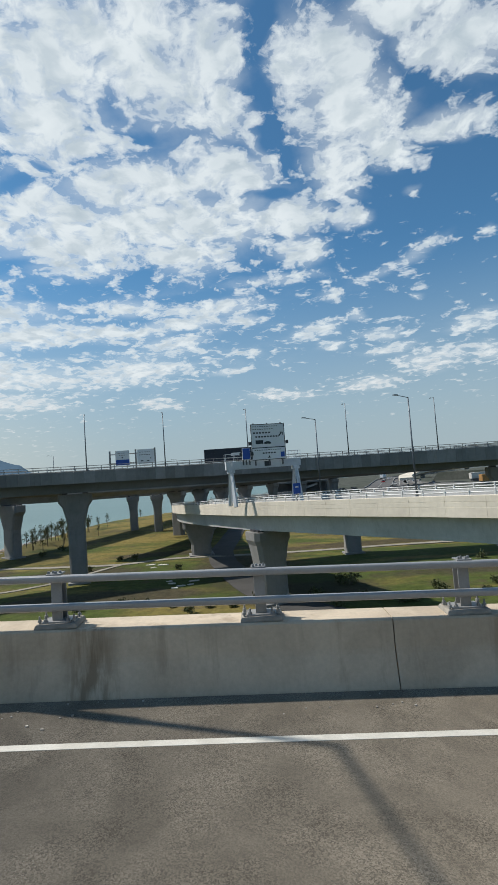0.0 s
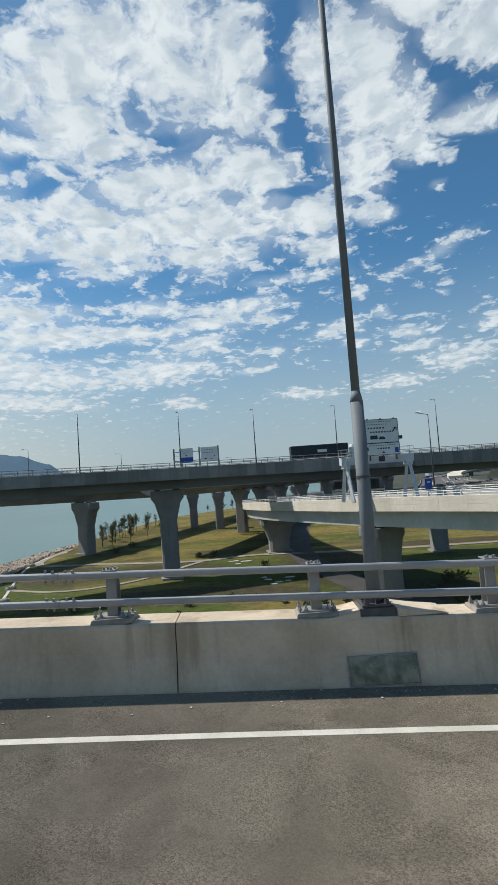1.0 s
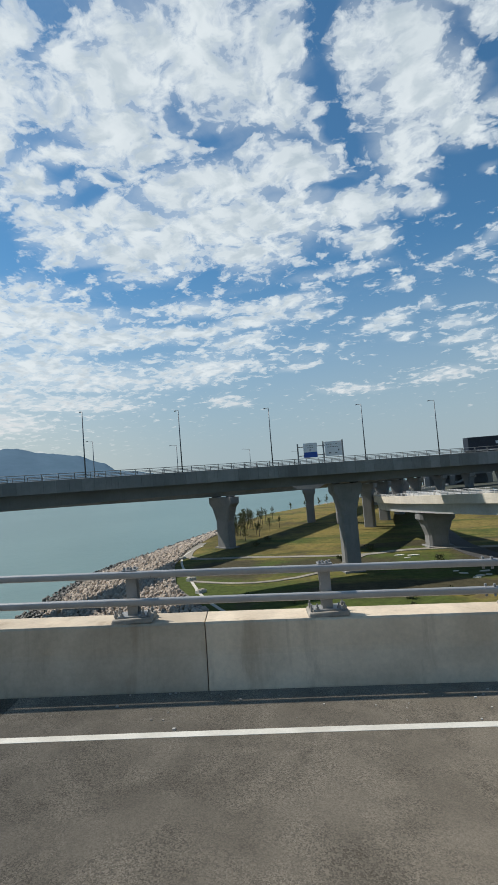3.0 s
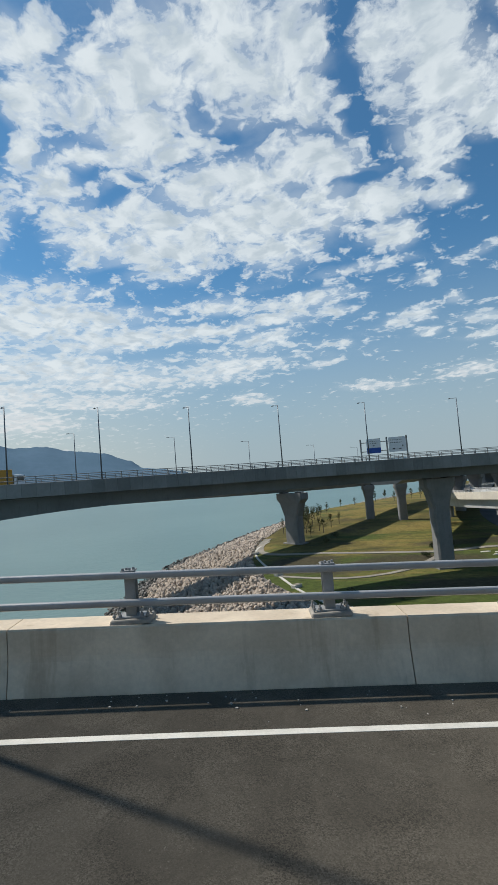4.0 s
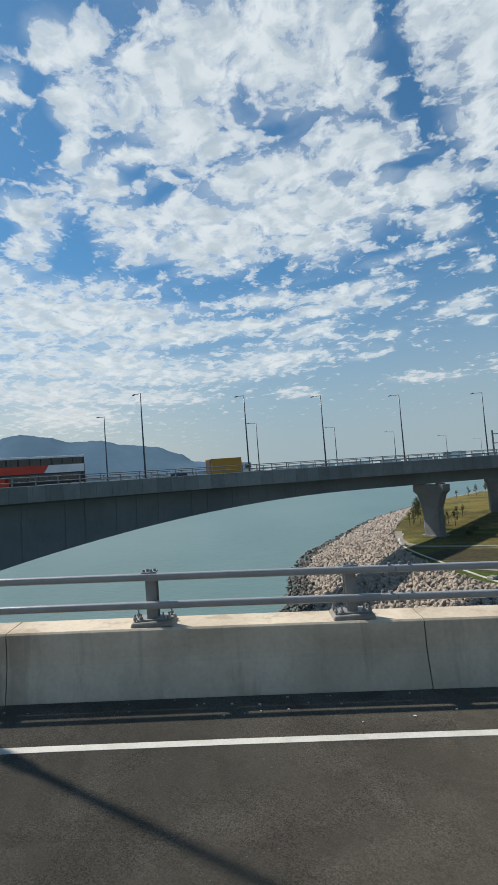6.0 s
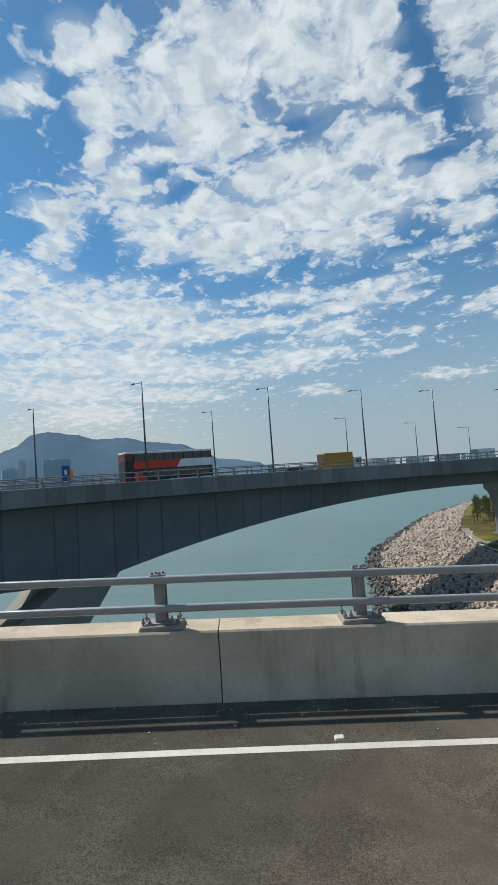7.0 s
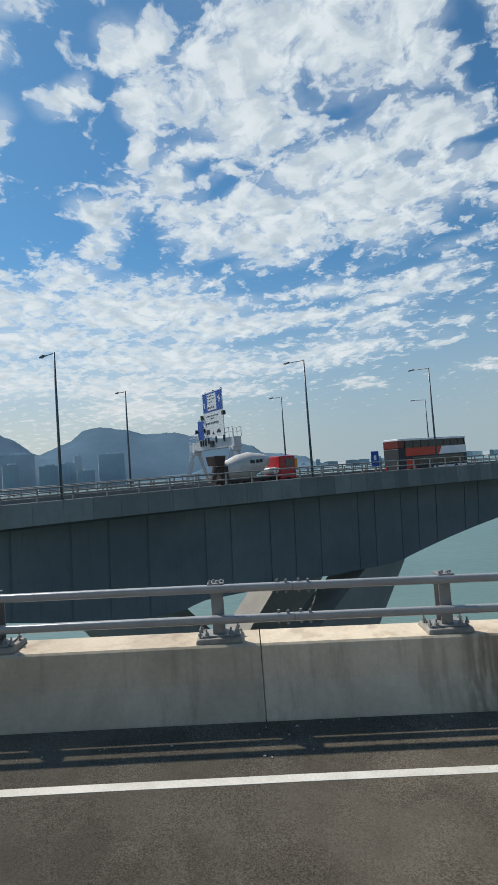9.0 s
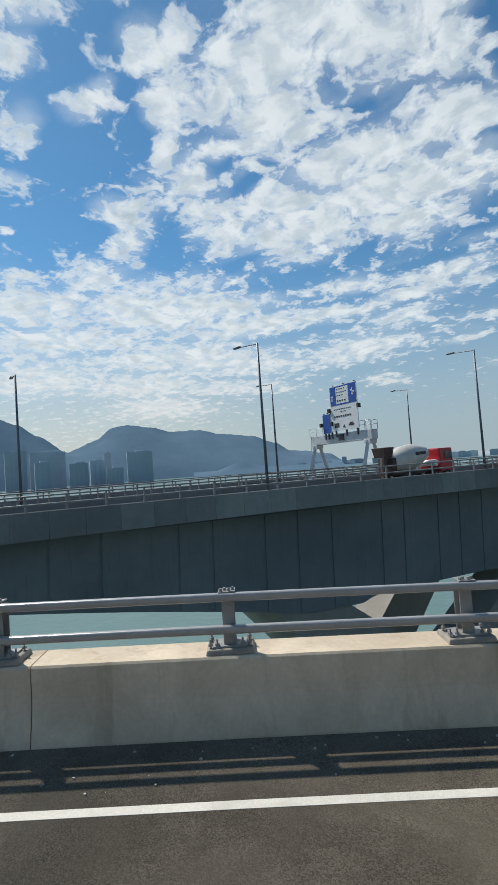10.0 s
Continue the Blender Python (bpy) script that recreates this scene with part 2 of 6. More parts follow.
def surface(name, colour, rough=0.7, metal=0.0, other=None, scale=0.6, fine=14.0, vary=0.18, bump=0.15, streak=0.0, each=0.0, spot=0.0, spec=0.5, stain=0.0, runs=()):
    """A surface with broad patches (towards other), fine grain, rain streaks, and its own tone for each piece."""
    m = bpy.data.materials.new(name)
    m.use_nodes = True
    n = Nodes(m.node_tree)
    at = n.add("ShaderNodeTexCoord").outputs["Object"]
    r, g, b = colour
    other = other or tuple(c * (1 - 2.2 * vary) for c in colour)
    patch = n.span(n.noise(at, scale, 5.0, 0.6, 0.4), 0.34, 0.68)
    col = n.mix(patch, (r, g, b, 1), (*other, 1))
    grain = n.noise(at, fine, 6.0, 0.65)
    col = n.mix(1.0, col, n.add("ShaderNodeCombineColor", [n.span(grain, 0.25, 0.75, 1 - vary, 1 + vary, False)] * 3).outputs[0], "MULTIPLY")
    if spot:
        s = n.span(n.noise(at, fine * 5, 2.0, 0.5), 0.66, 0.74, 0, spot)
        col = n.mix(s, col, (min(1, r * 2.2), min(1, g * 2.2), min(1, b * 2.2), 1))
    if streak:
        long = n.add("ShaderNodeMapping", {"Vector": at})
        long.inputs["Scale"].default_value = (2.2, 2.2, 0.16)
        line = n.span(n.noise(long.outputs[0], 1.6, 6.0, 0.7), 0.52, 0.74, 0, streak)
        col = n.mix(line, col, (r * 0.42, g * 0.40, b * 0.37, 1))
    if stain:
        run = n.add("ShaderNodeMapping", {"Vector": at})
        run.inputs["Scale"].default_value = (1.5, 1.5, 0.14)
        line = n.span(n.noise(run.outputs[0], 1.15, 5.0, 0.6), 0.56, 0.66, 0, stain)
        col = n.mix(line, col, (r * 0.40, g * 0.34, b * 0.28, 1))
    if runs:
        near = None
        for x0, y0, wide in runs:
            k = n.add("ShaderNodeMapping", {"Vector": at}, vector_type="TEXTURE")
            k.inputs["Location"].default_value = (x0, y0, 0)
            k.inputs["Scale"].default_value = (wide, wide, 1e4)
            far = n.vec("LENGTH", k.outputs[0]).outputs["Value"]
            near = far if near is None else n.math("MINIMUM", near, far)
        thin = n.add("ShaderNodeMapping", {"Vector": at})
        thin.inputs["Scale"].default_value = (9.0, 9.0, 0.8)
        line = n.math("MULTIPLY", n.span(near, 1.5, 0.2), n.span(n.noise(thin.outputs[0], 1.0, 5.0, 0.6), 0.36, 0.62, 0.1, 0.75))
        col = n.mix(line, col, (r * 0.30, g * 0.25, b * 0.19, 1))
    if each:
        own = n.add("ShaderNodeObjectInfo").outputs["Random"]
        col = n.mix(1.0, col, n.add("ShaderNodeCombineColor", [n.span(own, 0, 1, 1 - each, 1 + each * 0.6, False)] * 3).outputs[0], "MULTIPLY")
    p = n.add("ShaderNodeBsdfPrincipled", {"Base Color": col, "Metallic": metal, "Specular IOR Level": spec,
              "Roughness": n.span(grain, 0.2, 0.8, max(0.02, rough - 0.1), min(1, rough + 0.1), False)})
    if bump:
        k = n.add("ShaderNodeBump", {"Height": grain, "Strength": bump, "Distance": 0.02})
        n.tree.links.new(k.outputs[0], p.inputs["Normal"])
    n.add("ShaderNodeOutputMaterial", [p.outputs[0]])
    return m


def glass(name, tint=(0.05, 0.07, 0.08)):
    return surface(name, tint, 0.08, 0.0, vary=0.05, bump=0.0, spec=0.9)


def water_surface():
    m = bpy.data.materials.new("sea_water")
    m.use_nodes = True
    n = Nodes(m.node_tree)
    at = n.add("ShaderNodeTexCoord").outputs["Object"]
    broad = n.span(n.noise(at, 0.012, 4.0, 0.6), 0.3, 0.7)
    col = n.mix(broad, (0.080, 0.150, 0.143, 1), (0.106, 0.184, 0.173, 1))
    wave = n.add("ShaderNodeMapping", {"Vector": at})
    wave.inputs["Scale"].default_value = (0.5, 1.0, 1.0)
    height = n.math("ADD", n.noise(wave.outputs[0], 0.9, 5.0, 0.6), n.math("MULTIPLY", n.noise(at, 0.15, 3.0, 0.5), 1.5))
    k = n.add("ShaderNodeBump", {"Height": height, "Strength": 0.35, "Distance": 0.25})
    p = n.add("ShaderNodeBsdfPrincipled", {"Base Color": col, "Roughness": 0.28, "IOR": 1.33, "Normal": k.outputs[0]})
    n.add("ShaderNodeOutputMaterial", [p.outputs[0]])
    return m


# bare brown earth on the grassland: (x, y, half-sizes, turn)
BARE_EARTH = [(-50, 96, 17, 7, 10), (-72, 98, 9, 14, 20), (-12, 101, 12, 14, 0), (-30, 120, 20, 5, 8), (20, 118, 30, 4, 3), (-34, 74, 22, 6, 8), (2, 72, 12, 9, 0), (40, 84, 26, 5, 5)]


def grass_surface():
    m = bpy.data.materials.new("grass")
    m.use_nodes = True
    n = Nodes(m.node_tree)
    at = n.add("ShaderNodeTexCoord").outputs["Object"]
    _, y, _ = n.add("ShaderNodeSeparateXYZ", [at]).outputs
    band = n.add("ShaderNodeMapping", {"Vector": at})
    band.inputs["Rotation"].default_value = (0, 0, radians(12))
    band.inputs["Scale"].default_value = (0.016, 0.05, 1)
    dry = n.math("ADD", n.noise(band.outputs[0], 1.6, 6.0, 0.62, 0.8), n.span(y, 85, 135, -0.08, 0.10))
    col = n.mix(n.span(dry, 0.42, 0.63), (0.058, 0.077, 0.017, 1), (0.170, 0.134, 0.040, 1))
    tuft = n.noise(at, 0.9, 8.0, 0.7)
    col = n.mix(1.0, col, n.add("ShaderNodeCombineColor", [n.span(tuft, 0.25, 0.75, 0.5, 1.5, False)] * 3).outputs[0], "MULTIPLY")
    worn = n.span(n.noise(at, 0.11, 7.0, 0.68), 0.53, 0.66)
    col = n.mix(n.math("MULTIPLY", worn, 0.7), col, (0.085, 0.064, 0.038, 1))
    near = None
    for x0, y0, rx, ry, turn in BARE_EARTH:
        k = n.add("ShaderNodeMapping", {"Vector": at}, vector_type="TEXTURE")
        k.inputs["Location"].default_value = (x0, y0, LAND)
        k.inputs["Rotation"].default_value = (0, 0, radians(turn))
        k.inputs["Scale"].default_value = (rx, ry, 40)
        blob = n.vec("LENGTH", k.outputs[0]).outputs["Value"]
        near = blob if near is None else n.math("MINIMUM", near, blob)
    ragged = n.math("ADD", near, n.math("MULTIPLY", n.math("SUBTRACT", n.noise(at, 0.09, 7.0, 0.66), 0.5), 1.6))
    col = n.mix(n.span(ragged, 1.15, 0.7, 0.0, 0.85), col, n.mix(n.span(tuft, 0.35, 0.65), (0.040, 0.032, 0.020, 1), (0.070, 0.056, 0.036, 1)))
    olive_tone = n.span(n.noise(at, 0.022, 4.0, 0.6), 0.48, 0.62, 0.0, 0.58)
    col = n.mix(olive_tone, col, (0.028, 0.032, 0.012, 1))
    k = n.add("ShaderNodeBump", {"Height": tuft, "Strength": 0.6, "Distance": 0.15})
    p = n.add("ShaderNodeBsdfPrincipled", {"Base Color": col, "Roughness": 0.95, "Specular IOR Level": 0.15, "Normal": k.outputs[0]})
    n.add("ShaderNodeOutputMaterial", [p.outputs[0]])
    return m


def asphalt_surface(name="asphalt", base=(0.105, 0.098, 0.088)):
    m = bpy.data.materials.new(name)
    m.use_nodes = True
    n = Nodes(m.node_tree)
    at = n.add("ShaderNodeTexCoord").outputs["Object"]
    patch = n.noise(at, 1.1, 6.0, 0.62, 0.6)
    col = n.mix(n.span(patch, 0.35, 0.65), tuple(c * 1.08 for c in base) + (1,), tuple(c * 0.72 for c in base) + (1,))
    chip = n.add("ShaderNodeTexVoronoi", {"Vector": at, "Scale": 90.0})
    tone = n.add("ShaderNodeSeparateColor", [chip.outputs["Color"]]).outputs[0]
    col = n.mix(1.0, col, n.add("ShaderNodeCombineColor", [n.span(tone, 0, 1, 0.60, 1.42, False)] * 3).outputs[0], "MULTIPLY")
    worn = n.span(n.noise(at, 1.3, 4.0, 0.6), 0.40, 0.62, 0.0, 0.6)
    col = n.mix(worn, col, n.mix(n.span(patch, 0.35, 0.65), (*base, 1), tuple(c * 0.84 for c in base) + (1,)))
    pale = n.span(n.noise(at, 42.0, 2.0, 0.5), 0.66, 0.76, 0, 0.3)
    col = n.mix(pale, col, (0.30, 0.27, 0.22, 1))
    crease = n.span(chip.outputs["Distance"], 0.0, 0.5)
    k = n.add("ShaderNodeBump", {"Height": crease, "Strength": 0.5, "Distance": 0.006})
    p = n.add("ShaderNodeBsdfPrincipled", {"Base Color": col, "Roughness": 0.95, "Diffuse Roughness": 1.0, "Specular IOR Level": 0.12, "Normal": k.outputs[0]})
    n.add("ShaderNodeOutputMaterial", [p.outputs[0]])
    return m


M_ASPHALT = asphalt_surface("asphalt", (0.20, 0.172, 0.132))
M_ASPHALT_DARKER = asphalt_surface("asphalt_darker", (0.106, 0.092, 0.070))
M_ASPHALT_BROWN = asphalt_surface("asphalt_brown", (0.150, 0.126, 0.093))
M_TARMAC = surface("far_asphalt", (0.11, 0.105, 0.10), 0.9, scale=0.2, fine=3)
M_PAINT = surface("road_paint", (0.60, 0.575, 0.505), 0.7, scale=2.0, fine=40, vary=0.14, other=(0.50, 0.475, 0.41))
M_GRIT = surface("stone_chips", (0.46, 0.43, 0.38), 0.8, scale=2.0, fine=40, vary=0.2)
M_CONCRETE = surface("bridge_concrete", (0.238, 0.238, 0.228), 0.88, other=(0.175, 0.175, 0.167), scale=0.12, fine=1.6, vary=0.12, streak=0.4, each=0.2)
# darker and bluer than the edge concrete: shade under the overhang is painted in
M_GIRDER_SHADE = surface("girder_concrete_shaded", (0.182, 0.197, 0.21), 0.85, other=(0.135, 0.148, 0.16), scale=0.10, fine=1.2, vary=0.08, streak=0.35, each=0.07)
# the shade under the deck is put into this darker colour, besides streaks
M_SOFFIT_SHADE = surface("soffit_concrete_shaded", (0.135, 0.14, 0.14), 0.9, other=(0.10, 0.105, 0.106), scale=0.15, fine=1.4, vary=0.10, streak=0.3)
M_RAMP = surface("pale_concrete", (0.64, 0.585, 0.485), 0.88, other=(0.55, 0.50, 0.415), scale=0.15, fine=2.0, vary=0.08, streak=0.18, each=0.07)
M_RAMPSIDE = surface("ramp_girder_concrete", (0.52, 0.515, 0.50), 0.88, other=(0.42, 0.415, 0.40), scale=0.2, fine=2.0, vary=0.09, streak=0.35)
M_PALERAIL = surface("pale_rail", (0.62, 0.62, 0.60), 0.5, 0.1, vary=0.05, bump=0)
M_GANTRY = surface("gantry_paint", (0.56, 0.58, 0.60), 0.5, scale=1, fine=10, vary=0.06, bump=0.02, streak=0.2)
M_LEG = surface("v_pier_concrete", (0.29, 0.275, 0.245), 0.88, other=(0.235, 0.225, 0.20), scale=0.2, fine=2.0, vary=0.08, streak=0.25)
M_PIER = surface("pier_concrete", (0.235, 0.23, 0.22), 0.88, other=(0.185, 0.182, 0.175), scale=0.2, fine=2.0, vary=0.09, streak=0.3)
M_STEEL = surface("galvanised_steel", (0.27, 0.268, 0.26), 0.5, 0.25, scale=3, fine=30, vary=0.08, bump=0.05)
M_RAIL = surface("rail_aluminium", (0.37, 0.366, 0.36), 0.34, 0.35, scale=2, fine=25, vary=0.06, bump=0.04)
M_DARK = surface("dark_steel", (0.10, 0.10, 0.105), 0.5, 0.5, scale=3, fine=30, vary=0.1, bump=0.05)
M_PAD = surface("mortar_pad", (0.30, 0.275, 0.235), 0.85, scale=4, fine=30, vary=0.12)
M_FOOT = surface("dark_mortar", (0.115, 0.112, 0.105), 0.85, scale=4, fine=30, vary=0.15)
M_POLE = surface("pole_steel", (0.150, 0.172, 0.188), 0.7, 0.0, scale=1.0, fine=20, vary=0.08, bump=0.04, streak=0.15)
M_FARPOLE = surface("painted_pole", (0.13, 0.15, 0.17), 0.5, 0.4, vary=0.06, bump=0)
M_LAMP = surface("lamp_housing", (0.11, 0.12, 0.125), 0.45, 0.4, vary=0.06, bump=0)
M_LENS = glass("lamp_lens", (0.35, 0.36, 0.36))
# the paler blotches are painted reflections, on top of the real gloss
M_PLATE = surface("cover_plate", (0.075, 0.10, 0.097), 0.20, 0.7, other=(0.22, 0.265, 0.25), scale=3.2, fine=6.0, vary=0.10, bump=0.10)
M_WHITE = surface("white_paint", (0.74, 0.76, 0.77), 0.45, scale=1, fine=10, vary=0.05, bump=0.02, streak=0.12)
M_SIGN = surface("sign_face", (0.72, 0.74, 0.74), 0.5, scale=1, fine=10, vary=0.03, bump=0)
M_BLUE = surface("sign_blue", (0.012, 0.075, 0.36), 0.5, scale=1, fine=10, vary=0.05, bump=0)
M_BUSWHITE = surface("bus_white", (0.86, 0.87, 0.88), 0.25, vary=0.04, bump=0)
M_INK = surface("sign_ink", (0.03, 0.035, 0.04), 0.6, vary=0.04, bump=0)
M_YELLOW = surface("yellow_panel", (0.72, 0.34, 0.02), 0.55, vary=0.06, bump=0)
M_BOX = surface("box_body_paint", (0.48, 0.255, 0.03), 0.5, vary=0.08, bump=0, streak=0.2)
M_RED = surface("red_paint", (0.42, 0.015, 0.02), 0.3, vary=0.06, bump=0)
M_BUSRED = surface("bus_red", (0.62, 0.045, 0.022), 0.3, vary=0.06, bump=0)
M_BUSDARK = surface("bus_dark_red", (0.16, 0.022, 0.016), 0.35, vary=0.1, bump=0)
M_NAVY = surface("navy_container", (0.014, 0.022, 0.036), 0.5, vary=0.1, scale=0.5, fine=6, bump=0.03, streak=0.2)
M_TYRE = surface("tyre_rubber", (0.022, 0.022, 0.022), 0.85, vary=0.1)
M_GLASS = glass("window_glass", (0.02, 0.026, 0.03))
def clear_glass():
    m = bpy.data.materials.new("clear_window_glass")
    m.use_nodes = True
    n = Nodes(m.node_tree)
    clear = n.add("ShaderNodeBsdfTransparent", [(0.10, 0.115, 0.12, 1)])
    gloss = n.add("ShaderNodeBsdfGlossy", {"Color": (0.9, 0.9, 0.9, 1), "Roughness": 0.04})
    both = n.add("ShaderNodeMixShader", [0.07, clear.outputs[0], gloss.outputs[0]])
    n.add("ShaderNodeOutputMaterial", [both.outputs[0]])
    return m


M_CLEAR = clear_glass()
M_DRUM = surface("mixer_drum", (0.58, 0.56, 0.52), 0.5, vary=0.1, scale=0.9, fine=8, streak=0.2)
M_RUST = surface("dirty_steel", (0.09, 0.06, 0.05), 0.8, vary=0.2)
M_SEA = water_surface()
M_GRASS = grass_surface()
M_PATH = surface("pale_path", (0.27, 0.245, 0.20), 0.95, scale=0.2, fine=2, vary=0.12)
M_KERB = surface("pale_kerb", (0.55, 0.53, 0.47), 0.9, scale=0.5, fine=4, vary=0.12)
M_TARMAC_DARK = surface("dark_asphalt", (0.055, 0.052, 0.048), 0.95, scale=0.2, fine=3, vary=0.15)
M_ROCK = surface("revetment_rock", (0.47, 0.39, 0.31), 0.92, other=(0.33, 0.275, 0.225), scale=0.35, fine=3.0, vary=0.2, bump=0.4, each=0.2)
M_WETROCK = surface("wet_rock", (0.10, 0.09, 0.075), 0.6, scale=0.5, fine=3.0, vary=0.2, bump=0.4, each=0.2)
M_BANK = surface("dark_embankment", (0.085, 0.088, 0.075), 0.95, other=(0.05, 0.058, 0.045), scale=0.08, fine=0.8, vary=0.25, bump=0.3, spec=0.1)
M_LEAF = surface("leaves", (0.065, 0.085, 0.028), 0.8, other=(0.11, 0.10, 0.04), scale=0.8, fine=6, vary=0.25, bump=0)
M_BARK = surface("bark", (0.12, 0.10, 0.08), 0.9, vary=0.2)
# distance haze is mixed into this hill blue; the air itself stays clear
M_HILL_HAZE = surface("far_hill_haze", (0.115, 0.18, 0.24), 1.0, other=(0.10, 0.162, 0.215), scale=0.004, fine=0.03, vary=0.05, bump=0, spec=0.0)
# tower, bay and shore colours are paled and blued to hold distance haze
M_BAY_HAZE = surface("far_window_bay_haze", (0.40, 0.475, 0.54), 0.9, vary=0.04, bump=0, spec=0.1)
M_CITY_HAZE = surface("far_tower", (0.47, 0.54, 0.60), 0.9, scale=0.01, fine=0.1, vary=0.06, bump=0, each=0.25, spec=0.1)
M_SHORE_HAZE = surface("far_shore_haze", (0.30, 0.35, 0.38), 1.0, other=(0.38, 0.42, 0.43), scale=0.02, fine=0.2, vary=0.1, bump=0, spec=0.0)


# ---------------------------------------------------------------- mesh helpers
def part(name, bm, material, parent=None, label="", smooth=False):
    """Links a bmesh as one mesh object, under a thing or a part."""
    mesh = bpy.data.meshes.new(name)
    bm.normal_update()
    bm.to_mesh(mesh)
    bm.free()
    if smooth:
        mesh.polygons.foreach_set("use_smooth", [True] * len(mesh.polygons))
    mesh.materials.append(material)
    ob = new(name, mesh)
    ob.parent = parent
    return tagged(ob, label)


def thing(name, label, category, at=None, group="", kind=""):
    ob = new(name)
    if at is not None:
        ob.matrix_world = at
    return tagged(ob, label, category, group, kind)


def box(bm, centre, size, m=None, bevel=0.0, taper=1.0):
    made = bmesh.ops.create_cube(bm, size=1.0)["verts"]
    for v in made:
        k = taper if v.co.z > 0 else 1.0
        v.co = Vector((v.co.x * size[0] * k, v.co.y * size[1] * k, v.co.z * size[2])) + Vector(centre)
    if bevel:
        edges = list({e for v in made for e in v.link_edges})
        made = bmesh.ops.bevel(bm, geom=edges, offset=bevel, segments=2, affect="EDGES", profile=0.5)["verts"]
        made = [v for v in made if v.is_valid]
    if m is not None:
        for v in {v for v in made}:
            v.co = m @ v.co
    return bm


def rod(bm, a, b, r0, r1=None, sides=10):
    a, b = Vector(a), Vector(b)
    r1 = r0 if r1 is None else r1
    q = (b - a).to_track_quat("Z", "Y")
    rings = []
    for p, r in ((a, r0), (b, r1)):
        rings.append([bm.verts.new(p + q @ Vector((r * math.cos(i * math.tau / sides), r * math.sin(i * math.tau / sides), 0))) for i in range(sides)])
    for i in range(sides):
        j = (i + 1) % sides
        bm.faces.new((rings[0][i], rings[0][j], rings[1][j], rings[1][i]))
    bm.faces.new(rings[0][::-1])
    bm.faces.new(rings[1])
    return bm


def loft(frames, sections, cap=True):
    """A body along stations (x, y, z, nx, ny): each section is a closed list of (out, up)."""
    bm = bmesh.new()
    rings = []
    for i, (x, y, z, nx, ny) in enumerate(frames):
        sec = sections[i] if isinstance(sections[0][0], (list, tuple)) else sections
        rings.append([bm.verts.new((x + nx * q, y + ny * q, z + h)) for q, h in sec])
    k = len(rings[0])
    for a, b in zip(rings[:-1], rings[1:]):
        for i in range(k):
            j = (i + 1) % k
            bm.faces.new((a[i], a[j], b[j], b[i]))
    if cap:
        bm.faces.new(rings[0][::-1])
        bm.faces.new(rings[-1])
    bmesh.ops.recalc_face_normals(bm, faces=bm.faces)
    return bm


def rect(q0, q1, z0, z1):
    return [(q0, z0), (q1, z0), (q1, z1), (q0, z1)]


def tube(q, z, rq, rz, k=10):
    return [(q + rq * math.cos(i * math.tau / k), z + rz * math.sin(i * math.tau / k)) for i in range(k)]


def bar_section(q, z, half, k=20):
    """A square bar with rounded corners."""
    def bulge(v):
        return math.copysign(abs(v) ** 0.62, v)
    return [(q + half * bulge(math.cos(i * math.tau / k)), z + half * bulge(math.sin(i * math.tau / k))) for i in range(k)]


def prism(points, depth_a, depth_b, place):
    """A prism over a polygon of (along, up), from depth_a to depth_b; place(along, depth, up) gives the point."""
    bm = bmesh.new()
    near = [bm.verts.new(place(a, depth_a, h)) for a, h in points]
    far = [bm.verts.new(place(a, depth_b, h)) for a, h in points]
    k = len(points)
    for i in range(k):
        j = (i + 1) % k
        bm.faces.new((near[i], near[j], far[j], far[i]))
    bm.faces.new(near[::-1])
    bm.faces.new(far)
    bmesh.ops.recalc_face_normals(bm, faces=bm.faces)
    return bm


def turned(x, y, z, heading):
    """A pose whose x axis points along heading (radians)."""
    return Matrix.Translation((x, y, z)) @ Matrix.Rotation(heading, 4, "Z")


rng = random.Random(7)

# ---------------------------------------------------------------- the lines of the roads
TH, GR = (0.0843, 0.3404, 0.0522, -0.0356), (0.0352, 0.038, -0.0323)
_S = np.linspace(-60, 240, 1201)
_th = TH[0] + TH[1] * _S / 100 + TH[2] * (_S / 100) ** 2 + TH[3] * (_S / 100) ** 3
_th = np.where(_S > 160, np.interp(160, _S, _th) + (_S - 160) * 0.003, _th)
_gr = GR[0] + GR[1] * _S / 100 + GR[2] * (_S / 100) ** 2


def _sum(a):
    c = np.concatenate([[0], np.cumsum((a[1:] + a[:-1]) / 2 * (_S[1] - _S[0]))])
    return c - np.interp(0, _S, c)


_X, _Y, _Z = _sum(-np.cos(_th)), _sum(-np.sin(_th)), _sum(_gr)


def road(s):
    """The foot of the near parapet at s metres: x, y, z and the way out over the edge."""
    t = float(np.interp(s, _S, _th))
    return float(np.interp(s, _S, _X)), float(np.interp(s, _S, _Y)), float(np.interp(s, _S, _Z)), -math.sin(t), math.cos(t)


def road_pose(s, q=0.0, h=0.0):
    """x runs back along the road, y out over the edge."""
    x, y, z, nx, ny = road(s)
    return turned(x + nx * q, y + ny * q, z + h, math.atan2(-nx, ny))


def stretch(a, b, step):
    k = max(1, round((b - a) / step))
    return [a + (b - a) * i / k for i in range(k + 1)]


LAMPS = (4.70, 11.98, 33.81, 60.5, 86.75, 112.87)
RUNS = [(*road(s)[:2], 0.17) for s in [v - 0.33 for v in LAMPS]] + [(*road(s)[:2], 0.34) for s in (2.3, 20.4, 36.6, 44.9, 58.5, 63.5, 64.2, 68.9, 74.9, 85.3, 98.8, 106.9, 119.6, 127.9)]
